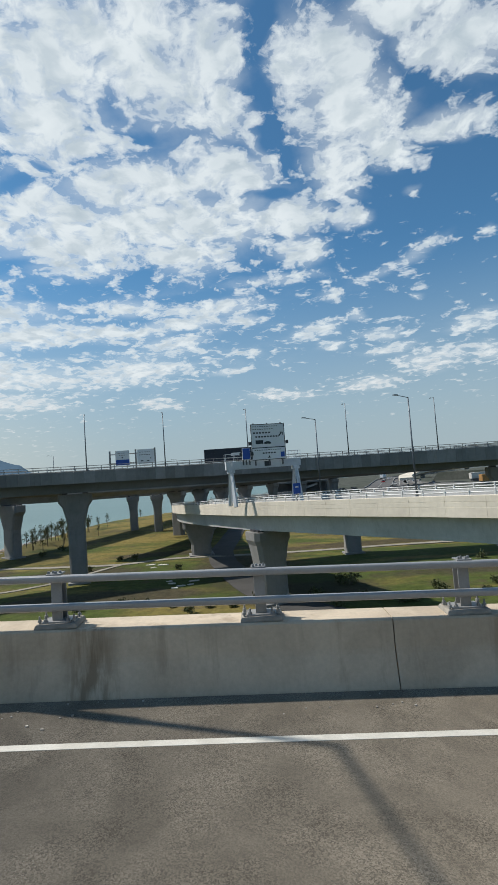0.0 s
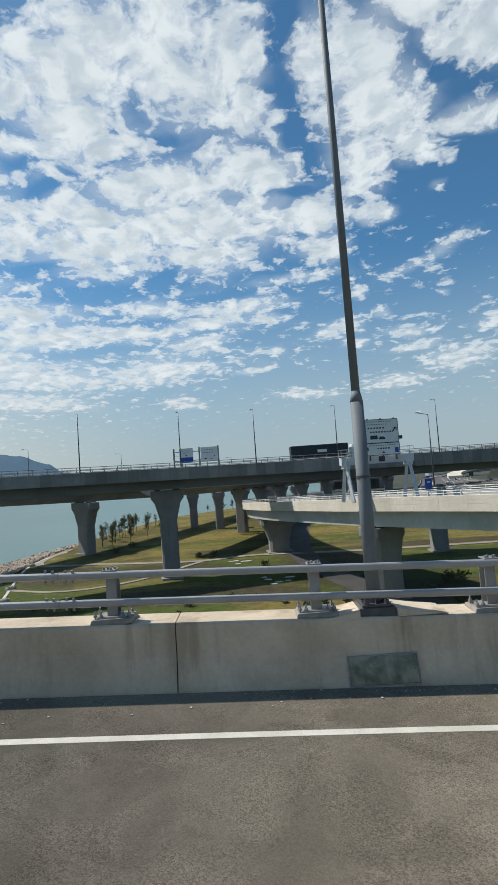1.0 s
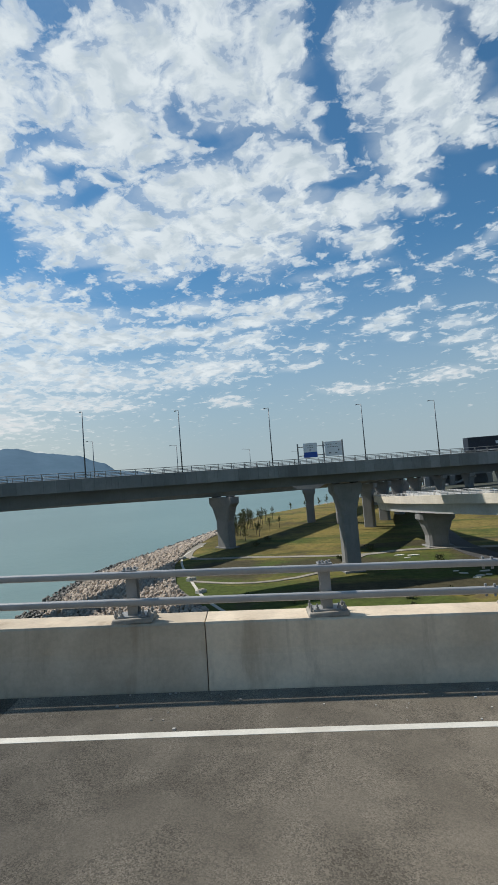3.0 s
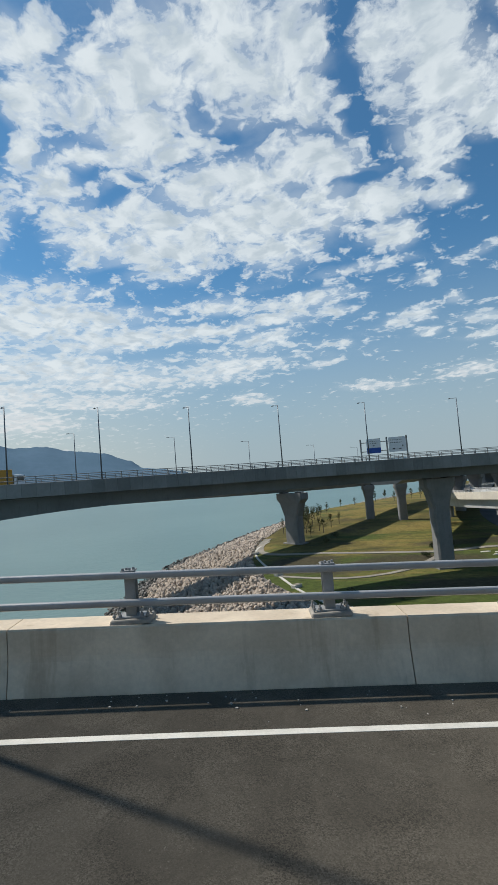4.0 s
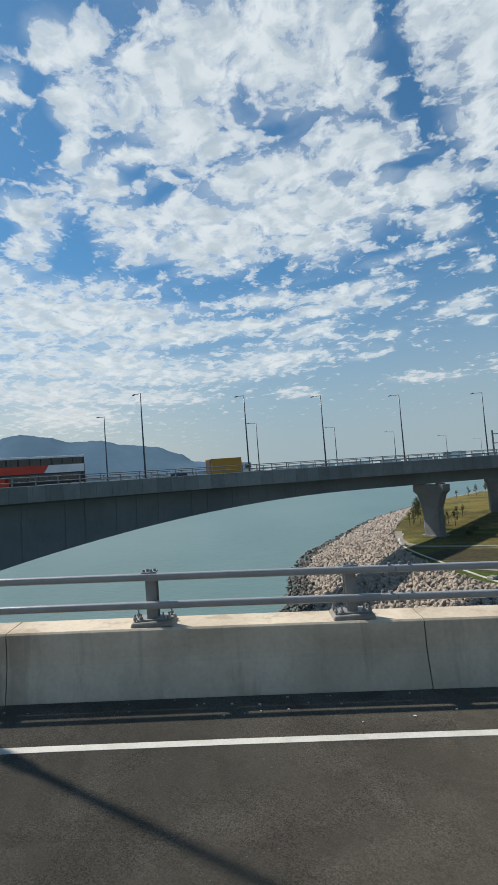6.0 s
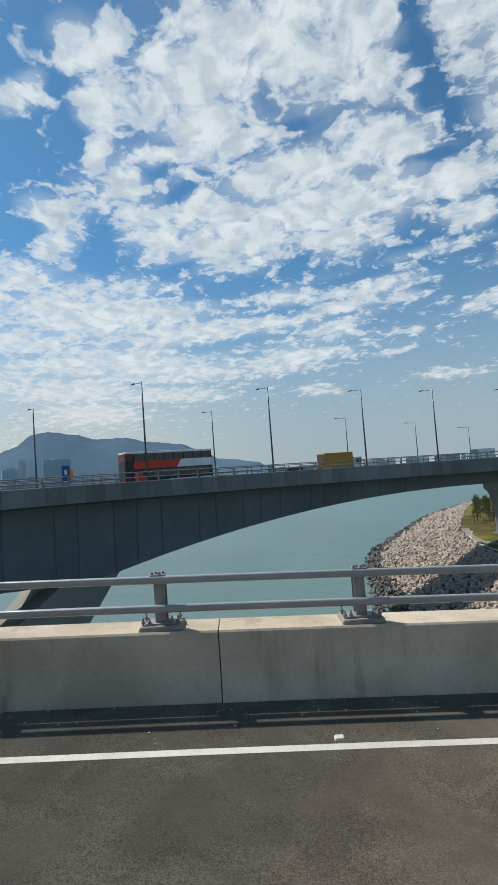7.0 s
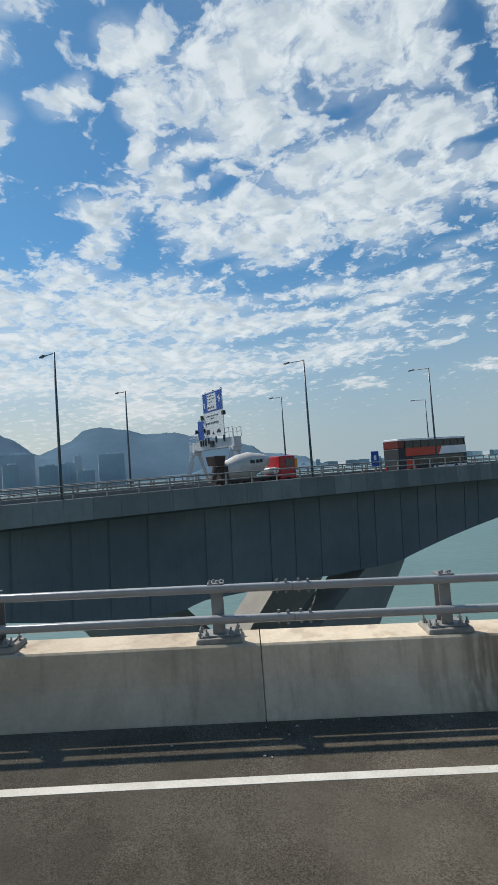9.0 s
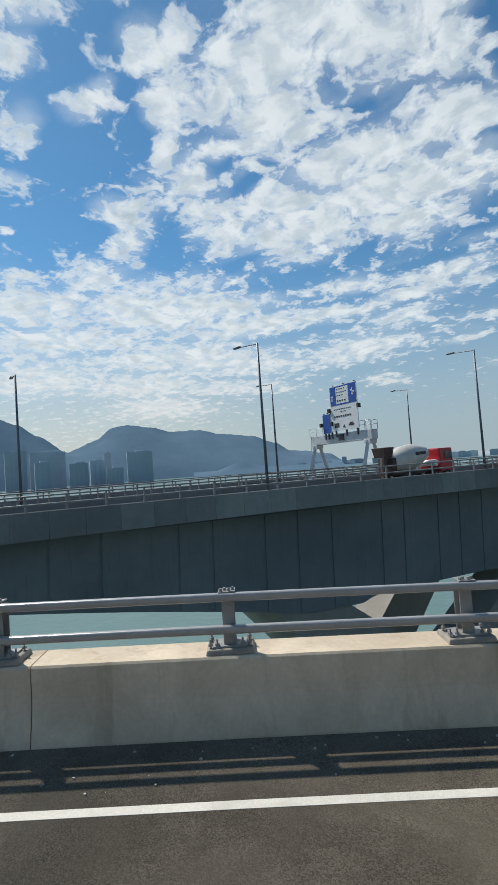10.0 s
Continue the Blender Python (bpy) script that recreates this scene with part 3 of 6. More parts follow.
M_PARAPET = surface("parapet_concrete", (0.635, 0.535, 0.402), 0.85, other=(0.47, 0.388, 0.284), scale=0.8, fine=16, vary=0.10, streak=0.42, each=0.14, stain=0.4, runs=RUNS)


CX, CY, RN = 27.73, -77.91, 175.0


def arc(a, r=RN):
    """The near edge of the channel bridge at an angle: x, y, 0 and the way outward. It straightens past the pier."""
    c, s = math.cos(radians(a)), math.sin(radians(a))
    r += 0.048 * max(0.0, a - 149.5) ** 2
    return CX + r * c, CY + r * s, 0.0, c, s


def arc_pose(a, r, z):
    """x runs the way the traffic goes (towards lower angles), y inward to the far side."""
    x, y, _, c, s = arc(a, r)
    return turned(x, y, z, math.atan2(-c, s))


def crest(a, slope):
    """How far the bridge falls under its straight climb past the pier."""
    return 0.0028 * min(10.5, max(0.0, a - 149.5)) ** 2 + slope * max(0.0, a - 160.0)


def kerb_z(a):
    return 5.3 + (a - 104) * 0.0335 - crest(a, 0.04)


def fascia_z(a):
    return 3.4 + (a - 115) * 0.048 - crest(a, 0.085)


def soffit_z(a):
    flat = 2.15 + 0.03 * (a - 132)
    d, reach = (149.2 - a, 17.7) if a < 154 else (a - 158.6, 19.75)
    if d <= 0:
        return -2.9 if 152.1 < a < 156.8 else flat - 5.75 - (0.6 if a > 154 else 0.0)
    return flat - ((5.75 if a < 154 else 6.35) * ((reach - d) / reach) ** 2 if d < reach else 0)


def spline(points, step):
    """A smooth line through plan points (x, y, z), as stations with the way to its left."""
    p = [Vector(q) for q in points]
    p = [2 * p[0] - p[1]] + p + [2 * p[-1] - p[-2]]
    line = []
    for i in range(1, len(p) - 2):
        k = max(2, int((p[i + 1] - p[i]).length / step))
        for j in range(k):
            t = j / k
            a, b, c, d = p[i - 1], p[i], p[i + 1], p[i + 2]
            line.append(0.5 * (2 * b + (c - a) * t + (2 * a - 5 * b + 4 * c - d) * t * t + (3 * b - a - 3 * c + d) * t ** 3))
    line.append(p[-2])
    frames = []
    for i, q in enumerate(line):
        t = (line[min(i + 1, len(line) - 1)] - line[max(i - 1, 0)]).normalized()
        k = math.hypot(t.x, t.y)
        frames.append((q.x, q.y, q.z, -t.y / k, t.x / k))
    return frames


def along(frames, step):
    """Evenly spaced (x, y, z, nx, ny) on a line."""
    out, left = [], 0.0
    for a, b in zip(frames[:-1], frames[1:]):
        d = math.dist(a[:3], b[:3])
        while left < d:
            t = left / d
            out.append(tuple(a[k] + (b[k] - a[k]) * t for k in range(5)))
            left += step
        left -= d
    return out

# ---------------------------------------------------------------- sea and land


def plane_bm(x0, y0, x1, y1, z):
    bm = bmesh.new()
    bm.faces.new([bm.verts.new(p) for p in ((x0, y0, z), (x1, y0, z), (x1, y1, z), (x0, y1, z))])
    return bm


tagged(part("sea", plane_bm(-4600, -4600, 4600, 4600, SEA), M_SEA), "calm turquoise sea with small ripples", "sea", kind="structure")

SHORE_Y = (-70, 20, 63, 80, 104, 134, 170, 211, 260, 310, 420, 700, 1500)
GRASS_X = (-30, -38, -66, -78, -88, -93.5, -93, -90, -74, -48, -5, 120, 480)
WATER_X = (-60, -76, -104, -109, -115.5, -117, -113, -109, -95, -70, -28, 90, 440)


def bank(y, v):
    """The bank at northing y: v 0 at the water's edge, 1 at the grass."""
    w, g = np.interp(y, SHORE_Y, WATER_X), np.interp(y, SHORE_Y, GRASS_X)
    wob = 1.2 * noise.noise((y * 0.09, 3.1, 0)) + 0.8 * noise.noise((y * 0.3, 9.1, 0))
    return w + (g - w) * v + wob * (1 - 0.6 * v)


def land_z(x, y):
    mound = 2.2 * math.exp(-(((x + 45) / 60) ** 2 + ((y - 215) / 50) ** 2))
    return LAND + mound + 0.35 * noise.noise((x * 0.03, y * 0.03, 0))


def land_mesh():
    bm = bmesh.new()
    rows = []
    east = [0, 4, 9, 16, 25, 36, 50, 66, 84, 105, 130, 160, 200, 260, 340, 460, 640, 1000, 1700, 3400]
    for y in [-1500, -700, -300, -140] + list(np.linspace(-70, 330, 81)) + [350, 380, 420, 480, 560, 660, 800, 1000, 1250, 1500]:
        x0 = bank(y, 1.0)
        rows.append([bm.verts.new((x0 + e, y, land_z(x0 + e, y))) for e in east])
    for a, b in zip(rows[:-1], rows[1:]):
        for i in range(len(east) - 1):
            bm.faces.new((a[i], a[i + 1], b[i + 1], b[i]))
    return bm


tagged(part("ground", land_mesh(), M_GRASS, smooth=True), "rough grassland, part green and part dry yellow", "grass", kind="structure")


def bank_mesh():
    bm = bmesh.new()
    rows = []
    for y in [-1500, -700, -300, -140] + list(np.linspace(-70, 420, 120)):
        rows.append([bm.verts.new((bank(y, v), y, SEA - 1.0 + (LAND + 0.0 - SEA + 1.0) * v)) for v in (-0.15, 0.1, 0.4, 0.7, 1.02)])
    for a, b in zip(rows[:-1], rows[1:]):
        for i in range(4):
            bm.faces.new((a[i], a[i + 1], b[i + 1], b[i]))
    return bm


revetment = part("revetment", bank_mesh(), M_WETROCK)
tagged(revetment, "sloping sea wall of dumped pinkish rocks", "rock revetment", kind="structure")


def boulder_mesh(seed, dark):
    r = random.Random(seed)
    bm = bmesh.new()
    bmesh.ops.create_icosphere(bm, subdivisions=1, radius=0.5)
    for v in bm.verts:
        v.co *= r.uniform(0.82, 1.12)
    mesh = bpy.data.meshes.new("rock")
    bm.to_mesh(mesh)
    bm.free()
    mesh.materials.append(M_WETROCK if dark else M_ROCK)
    return mesh


def rocks():
    """Rocks on the bank: the nearest ones singly, the rest joined."""
    kinds = [boulder_mesh(i, False) for i in range(6)]
    wet = [boulder_mesh(20 + i, True) for i in range(3)]
    verts, faces, dverts, dfaces, count = [], [], [], [], 0
    y = 48.0
    while y < 330:
        v = -0.06
        step = 0.80 if y < 150 else 1.25
        width = abs(bank(y, 1) - bank(y, 0))
        while v < 1.0:
            yy, vv = y + rng.uniform(-0.6, 0.6), v + rng.uniform(-0.02, 0.02)
            size = rng.uniform(0.62, 1.35) * (1.0 if y < 150 else 1.45)
            low = vv < 0.10 + 0.05 * noise.noise((yy * 0.2, 0, 0))
            z = SEA - 0.1 + (LAND - SEA + 0.1) * max(vv, -0.02) + rng.uniform(-0.15, 0.25)
            m = Matrix.Translation((bank(yy, vv), yy, z)) @ Euler([rng.uniform(0, 6) for _ in range(3)]).to_matrix().to_4x4() @ Matrix.Diagonal((size * rng.uniform(0.9, 1.4), size, size * rng.uniform(0.6, 0.9), 1))
            mesh = rng.choice(wet if low else kinds)
            if count < 300 and 62 < y < 100 and vv > 0.25:
                ob = new("rock", mesh)
                ob.parent = revetment
                ob.matrix_basis = m
                count += 1
            else:
                vs, fs = (dverts, dfaces) if low else (verts, faces)
                k = len(vs)
                vs.extend(tuple(m @ p.co) for p in mesh.vertices)
                fs.extend(tuple(k + i for i in f.vertices) for f in mesh.polygons)
            v += step * 1.05 / width
        y += step
    for vs, fs, mat, word in ((verts, faces, M_ROCK, "dry"), (dverts, dfaces, M_WETROCK, "dark wet")):
        mesh = bpy.data.meshes.new("rocks")
        mesh.from_pydata(vs, [], fs)
        mesh.materials.append(mat)
        ob = new("rocks", mesh)
        ob.parent = revetment
        tagged(ob, f"many {word} rocks of the sea wall", kind="stuff")


rocks()


def ribbon(name, points, width, mat, label, category, lift=0.05):
    fr = spline([(x, y, land_z(x, y) + lift) for x, y in points], 4.0)
    fr = [(x, y, land_z(x, y) + lift, nx, ny) for x, y, z, nx, ny in fr]
    return tagged(part(name, loft(fr, rect(-width / 2, width / 2, -0.6, 0.06)), mat), label, category, kind="structure")


ribbon("footpath_1", [(-92, 140), (-90, 122), (-85, 112), (-70, 110), (-56, 107), (-42, 106), (-30, 111), (-8, 111), (16, 112), (48, 114), (110, 122)], 2.2, M_PATH, "pale concrete footpath across the grass", "path")
ribbon("drain_channel_1", [(-90, 134), (-90.5, 122), (-88.5, 112), (-84, 101), (-76, 85), (-68, 70), (-58, 56)], 0.55, M_KERB, "narrow pale concrete drain along the rocks", "drain")
ribbon("footpath_2", [(-76, 85), (-66, 81.5), (-58, 82), (-50, 88), (-44, 100), (-41, 106)], 1.3, M_PATH, "pale footpath beside a bridge pier", "path")
ribbon("service_road", [(60, 14), (22, 40), (7, 56), (-2.5, 67), (-9, 80), (-13.5, 93), (-18, 108), (-20, 130), (-18, 190), (10, 260)], 6.0, M_TARMAC_DARK, "dark service road below the ramp", "road")


def catch_pit(x, y, turn):
    ob = thing("catch_pit", "small pale concrete catch pit on a drain", "catch pit", turned(x, y, land_z(x, y) - 0.1, radians(turn)), "catch pits along the drain")
    part("box", box(bmesh.new(), (0, 0, 0.30), (1.9, 1.1, 0.75), bevel=0.05), M_KERB, ob)
    part("cover", box(bmesh.new(), (0, 0, 0.71), (1.5, 0.8, 0.08), bevel=0.02), M_PATH, ob)


for x, y, turn in ((-88.5, 112.5, 80), (-76.4, 86, 62), (-70.5, 75, 60), (-60, 59, 55)):
    catch_pit(x, y, turn)


def ground_sheet(x, y, w, d, turn):
    """A pale cover pegged over a planting bed, its edges uneven."""
    bm = bmesh.new()
    top = [bm.verts.new((w * 0.5 * math.cos(k * math.tau / 10) * rng.uniform(0.75, 1.1), d * 0.5 * math.sin(k * math.tau / 10) * rng.uniform(0.75, 1.1), 0.12)) for k in range(10)]
    low = [bm.verts.new((v.co.x * 1.08, v.co.y * 1.08, -0.1)) for v in top]
    bm.faces.new(top)
    for k in range(10):
        bm.faces.new((low[k], low[(k + 1) % 10], top[(k + 1) % 10], top[k]))
    ob = part("ground_sheet", bm, M_KERB)
    ob.matrix_world = turned(x, y, land_z(x, y), radians(turn))
    tagged(ob, "pale sheet laid over a planting bed in the grass", "ground sheet", "sheets on the grass")


for x, y, w, d in ((-33.6, 104.2, 2.2, 1.0), (-30.6, 103.6, 2.6, 1.1), (-32.0, 101.0, 1.4, 0.8), (-23.6, 83.9, 1.7, 0.9), (-21.4, 81.5, 1.9, 0.9), (-19.8, 82.2, 1.3, 0.8), (-19.7, 85.3, 2.0, 0.9), (-22.2, 80.0, 1.5, 0.7), (-24.6, 86.0, 1.2, 0.7)):
    ground_sheet(x, y, w, d, rng.uniform(-15, 15))
PLATEAU = -8.0


def plateau_mesh(corners, top, slope):
    """A raised flat with sloping sides."""
    bm = bmesh.new()
    cx, cy = sum(p[0] for p in corners) / len(corners), sum(p[1] for p in corners) / len(corners)
    up = [bm.verts.new((x, y, top)) for x, y in corners]
    down = []
    for x, y in corners:
        d = math.hypot(x - cx, y - cy)
        down.append(bm.verts.new((x + (x - cx) / d * slope, y + (y - cy) / d * slope, LAND - 1.5)))
    k = len(corners)
    for i in range(k):
        bm.faces.new((down[i], down[(i + 1) % k], up[(i + 1) % k], up[i]))
    bm.faces.new(up)
    bmesh.ops.recalc_face_normals(bm, faces=bm.faces)
    return bm


tagged(part("embankment_1", plateau_mesh([(-14, 226), (8, 190), (40, 182), (110, 178), (420, 240), (420, 480), (120, 520), (30, 480), (2, 330)], PLATEAU, 14), M_BANK), "dark earth embankment carrying the roads of the interchange", "embankment", kind="structure")
tagged(part("embankment_2", plateau_mesh([(74, 262), (96, 250), (160, 244), (330, 250), (330, 300), (110, 300)], PLATEAU + 4.2, 10), M_BANK), "dark planted slope behind the low ramp", "embankment", kind="structure")


def raised_road(name, points, width, label):
    fr = spline([(x, y, PLATEAU) for x, y in points], 4.0)
    ob = thing(name, label, "road", kind="structure")
    part("asphalt", loft(fr, rect(-width / 2, width / 2, -0.4, 0.08)), M_TARMAC, ob)
    for q in (-width / 2 - 0.2, width / 2 - 0.1, -width * 0.12):
        part("barrier", loft(fr, rect(q, q + 0.3, -0.3, 0.6)), M_CONCRETE, ob, "grey concrete barrier")
    for q in (-width * 0.3, width * 0.2):
        part("lane_line", loft(fr, rect(q, q + 0.16, 0.02, 0.09)), M_PAINT, ob)


raised_road("road_1", [(33, 188), (38, 215), (46, 250), (54, 290), (66, 340), (92, 395), (150, 450)], 19.0, "grey dual carriageway curving away below the bridges")
raised_road("road_2", [(96, 186), (70, 205), (58, 232), (60, 262), (70, 300)], 8.0, "grey slip road joining below the bridges")


# ---------------------------------------------------------------- the road that the coach is on
near_road = thing("road_near", "two-lane bridge carriageway of worn brown-grey asphalt", "road", kind="structure")
_fr = [road(s) for s in stretch(-40, 200, 2.0)]
for a, b, mat, word in ((-40, 44, M_ASPHALT, "worn pale brown-grey asphalt"), (44, 85, M_ASPHALT_DARKER, "darker brown-grey asphalt"), (85, 200, M_ASPHALT_BROWN, "brown-grey asphalt")):
    part("asphalt", loft([road(s) for s in stretch(a, b, 2.0)], rect(-15.0, 0.05, -0.25, 0.0)), mat, near_road, word)
part("girder", loft(_fr, [(-15.4, -0.26), (0.52, -0.26), (0.52, -0.7), (-3.5, -1.1), (-4.2, -3.0), (-10.8, -3.0), (-11.5, -1.1), (-15.4, -0.7)]), M_GIRDER_SHADE, near_road)
part("edge_line", loft(_fr, rect(-1.145, -1.03, -0.02, 0.004)), M_PAINT, near_road, "white painted edge line")
part("offside_wall", loft(_fr, rect(-15.4, -15.02, -0.25, 0.86)), M_PARAPET, near_road)

grit = bmesh.new()
for _ in range(820):
    s, q, r = rng.uniform(-8, 146), -abs(rng.gauss(0, 0.42)) - 0.03, rng.uniform(0.005, 0.017)
    if q < -1.0:
        q = -rng.uniform(0.05, 0.95)
    x, y, z, nx, ny = road(s)
    box(grit, (x + nx * q, y + ny * q, z + r * 0.4), (r * rng.uniform(1, 2.2), r * rng.uniform(1, 2), r))
tagged(part("grit", grit, M_GRIT), "pale stone chips and litter along the road edge", "grit", kind="stuff")


def road_stud(s):
    ob = thing("road_stud", "small square white road stud beside the edge line", "road stud", road_pose(s, -0.93), "road studs")
    part("body", box(bmesh.new(), (0, 0, 0.012), (0.12, 0.10, 0.03), bevel=0.008, taper=0.75), M_PAINT, ob)


for s in (10.9, 27.4, 44.3, 61.08, 77.8, 94.5, 110.87, 127.25):
    road_stud(s)

# concrete parapet in cast lengths, open at the joints
near_parapet = thing("parapet_near", "waist-high grey concrete parapet with rain stains", "parapet", kind="structure")
JOINTS = [-34.3, -28.8, -23.4, -18, -12.5, -7.1, -1.67, 3.76, 9.2, 14.71, 20.16, 25.6, 31.09, 36.12, 41.5, 46.9, 52.4, 57.8, 63.22, 68.7, 74.11, 79.5, 85, 90.4, 95.8,
          101.27, 106.6, 112.0, 117.11, 122.3, 127.6, 133, 138.36, 143.8, 149.2, 154.6, 160.1, 165.5, 171, 176.4, 181.8, 187.2]
_sec = [(0.0, -0.24), (0.0, 0.02), (0.084, 0.43), (0.091, 0.50), (0.094, 0.842), (0.114, 0.866), (0.60, 0.874), (0.625, 0.85), (0.625, -0.7), (0.3, -0.7), (0.3, -0.24)]
for a, b in zip(JOINTS[:-1], JOINTS[1:]):
    part("parapet_length", loft([road(s) for s in stretch(a + 0.007, b - 0.007, 1.0)], _sec), M_PARAPET, near_parapet)

# two rails on posts
near_rails = thing("guard_rail_near", "two-bar aluminium bridge rail above the concrete parapet", "guard rail")
SPLICES = [-25, -14.8, -4.3, 5.96, 16.26, 26.8, 37.44, 48, 58.6, 69.2, 79.8, 90.5, 101.22, 111.31, 121.86, 132.4, 143, 153.6, 164, 175]


for a, b in zip(SPLICES[:-1], SPLICES[1:]):
    for z in (1.522, 1.150):
        rail = part("rail", loft([road(s) for s in stretch(a + 0.008, b - 0.008, 1.2)], bar_section(0.17, z, 0.049)), M_RAIL, near_rails)
for s in SPLICES:
    for z in (1.522, 1.150):
        sleeve = part("splice_sleeve", loft([road(t) for t in (s - 0.25, s + 0.25)], bar_section(0.17, z, 0.043)), M_STEEL, near_rails)
        for d in (-0.19, -0.08, 0.08, 0.19):
            x, y, h, nx, ny = road(s + d)
            q = 0.155 if d in (-0.19, 0.08) else 0.185
            for up in (1, -1):
                part("bolt", rod(bmesh.new(), (x + nx * q, y + ny * q, h + z + up * 0.046), (x + nx * q, y + ny * q, h + z + up * 0.084), 0.022, 0.018, 6), M_STEEL, sleeve)


def rail_post():
    ob = thing("rail_post", "grey steel rail post bolted to a mortar pad on the parapet", "post", group="rail posts")
    bm = box(bmesh.new(), (0, 0.0, 0.03), (0.58, 0.42, 0.07), bevel=0.02, taper=0.93)
    part("pad", bm, M_PAD, ob)
    part("base_plate", box(bmesh.new(), (0, -0.01, 0.075), (0.40, 0.28, 0.026), bevel=0.006), M_STEEL, ob)
    bm = bmesh.new()
    box(bm, (0, 0.0, 0.36), (0.016, 0.17, 0.58))
    box(bm, (0, -0.085, 0.36), (0.145, 0.016, 0.58), bevel=0.004)
    box(bm, (0, 0.085, 0.36), (0.145, 0.016, 0.58), bevel=0.004)
    part("stem", bm, M_STEEL, ob)
    part("cap", box(bmesh.new(), (0, -0.09, 0.71), (0.20, 0.19, 0.02), bevel=0.006), M_STEEL, ob)
    for dx, dy in ((-0.07, -0.15), (-0.025, -0.11), (0.025, -0.15), (0.07, -0.11)):
        part("cap_bolt", rod(bmesh.new(), (dx, dy, 0.715), (dx, dy, 0.752), 0.022, 0.017, 6), M_STEEL, ob)
    for dx in (-0.23, -0.15, 0.15, 0.23):
        for dy in (-0.12, 0.10):
            if abs(dx) < 0.2 and dy > 0:
                continue
            bm = rod(bmesh.new(), (dx, dy, 0.06), (dx, dy, 0.165), 0.012, 0.012, 6)
            rod(bm, (dx, dy, 0.088), (dx, dy, 0.12), 0.029, 0.025, 6)
            part("bolt", bm, M_STEEL, ob)
    return ob


POSTS = [-19.2, -16.4, -13.7, -10.9, -8.2, -5.4, -2.7, 0.04, 2.78, 5.53, 7.95, 10.4, 12.79, 15.58, 18.2, 21.03, 23.74, 26.5, 29.2, 31.95, 34.75, 37.07, 39.8, 42.5, 45.25, 47.95,
         50.7, 53.4, 56.15, 58.86, 61.69, 64.51, 67.2, 69.9, 72.55, 75.37, 77.72, 80.4, 83.1, 85.8, 88.5, 91.2, 93.9, 96.55, 99.26, 102.07, 104.88, 107.5, 110.09, 112.37,
         114.72, 117.3, 119.97, 122.8, 125.55, 128.2, 130.7, 133.27, 136.08, 138.8, 141.6, 144.3, 147.0, 149.8]
first_post = rail_post()
for i, s in enumerate(POSTS):
    at = road_pose(s, 0.34, 0.868)
    if i == 0:
        first_post.matrix_world = at
    else:
        copy_thing(first_post, at)


def street_lamp(s, height, shoulder):
    ob = thing("street_lamp", "tall tapered steel street lamp bolted to the parapet" if height > 8 else "steel street lamp with a long arm over the road", "street lamp", road_pose(s, 0.36, 0.868), "lamps on the parapet")
    bm = box(bmesh.new(), (0, 0, 0.05), (0.52, 0.44, 0.11), bevel=0.015, taper=0.93)
    part("pad", bm, M_FOOT, ob)
    for d in (-1, 1):
        part("shoulder", prism([(0.25, -0.01), (0.92, -0.01), (0.82, 0.006), (0.62, 0.028), (0.42, 0.062), (0.25, 0.095)], -0.255, 0.255, lambda x, y, z: (d * x, y, z)), M_PARAPET, ob, "cast concrete hump beside the foot")
    part("base_plate", box(bmesh.new(), (0, 0, 0.125), (0.40, 0.36, 0.035), bevel=0.008), M_DARK, ob)
    for k in range(4):
        a = math.pi / 4 + k * math.pi / 2
        d = (0.2 * math.cos(a), 0.19 * math.sin(a))
        bm = rod(bmesh.new(), (*d, 0.11), (*d, 0.27), 0.02, 0.02, 6)
        rod(bm, (*d, 0.14), (*d, 0.19), 0.04, 0.036, 6)
        part("bolt", bm, M_DARK, ob)
    bm = bmesh.new()
    for k in range(4):
        a = k * math.pi / 2
        m = Matrix.Rotation(a, 4, "Z")
        bm.faces.new([bm.verts.new(m @ Vector(p)) for p in ((0.08, 0.006, 0.14), (0.17, 0.006, 0.14), (0.085, 0.006, 0.30))])
        bm.faces.new([bm.verts.new(m @ Vector(p)) for p in ((0.08, -0.006, 0.14), (0.085, -0.006, 0.30), (0.17, -0.006, 0.14))])
    part("gusset", bm, M_DARK, ob)
    low = rod(bmesh.new(), (0, 0, 0.13), (0, 0, shoulder), 0.098, 0.092, 20)
    rod(low, (0, 0, shoulder), (0, 0, shoulder + 0.16), 0.092, 0.062, 20)
    part("lower_pole", low, M_POLE, ob, smooth=True)
    part("band", rod(bmesh.new(), (0, 0, shoulder - 1.08), (0, 0, shoulder - 1.04), 0.103, 0.103, 20), M_DARK, ob)
    part("upper_pole", rod(bmesh.new(), (0, 0, shoulder + 0.1), (0, 0, height), 0.062, 0.040, 16), M_POLE, ob, smooth=True)
    arm = rod(bmesh.new(), (0, 0, height - 0.08), (0, -2.0, height + 0.47), 0.036, 0.03, 10)
    part("arm", arm, M_POLE, ob, smooth=True)
    tip = pose(0, -2.3, height + 0.54, -14)
    head = box(bmesh.new(), (0, 0, 0), (0.26, 0.70, 0.11), tip, bevel=0.045, taper=0.8)
    head = part("head", head, M_LAMP, ob)
    part("lens", box(bmesh.new(), (0, -0.06, -0.062), (0.18, 0.46, 0.02), tip, bevel=0.008), M_LENS, head)


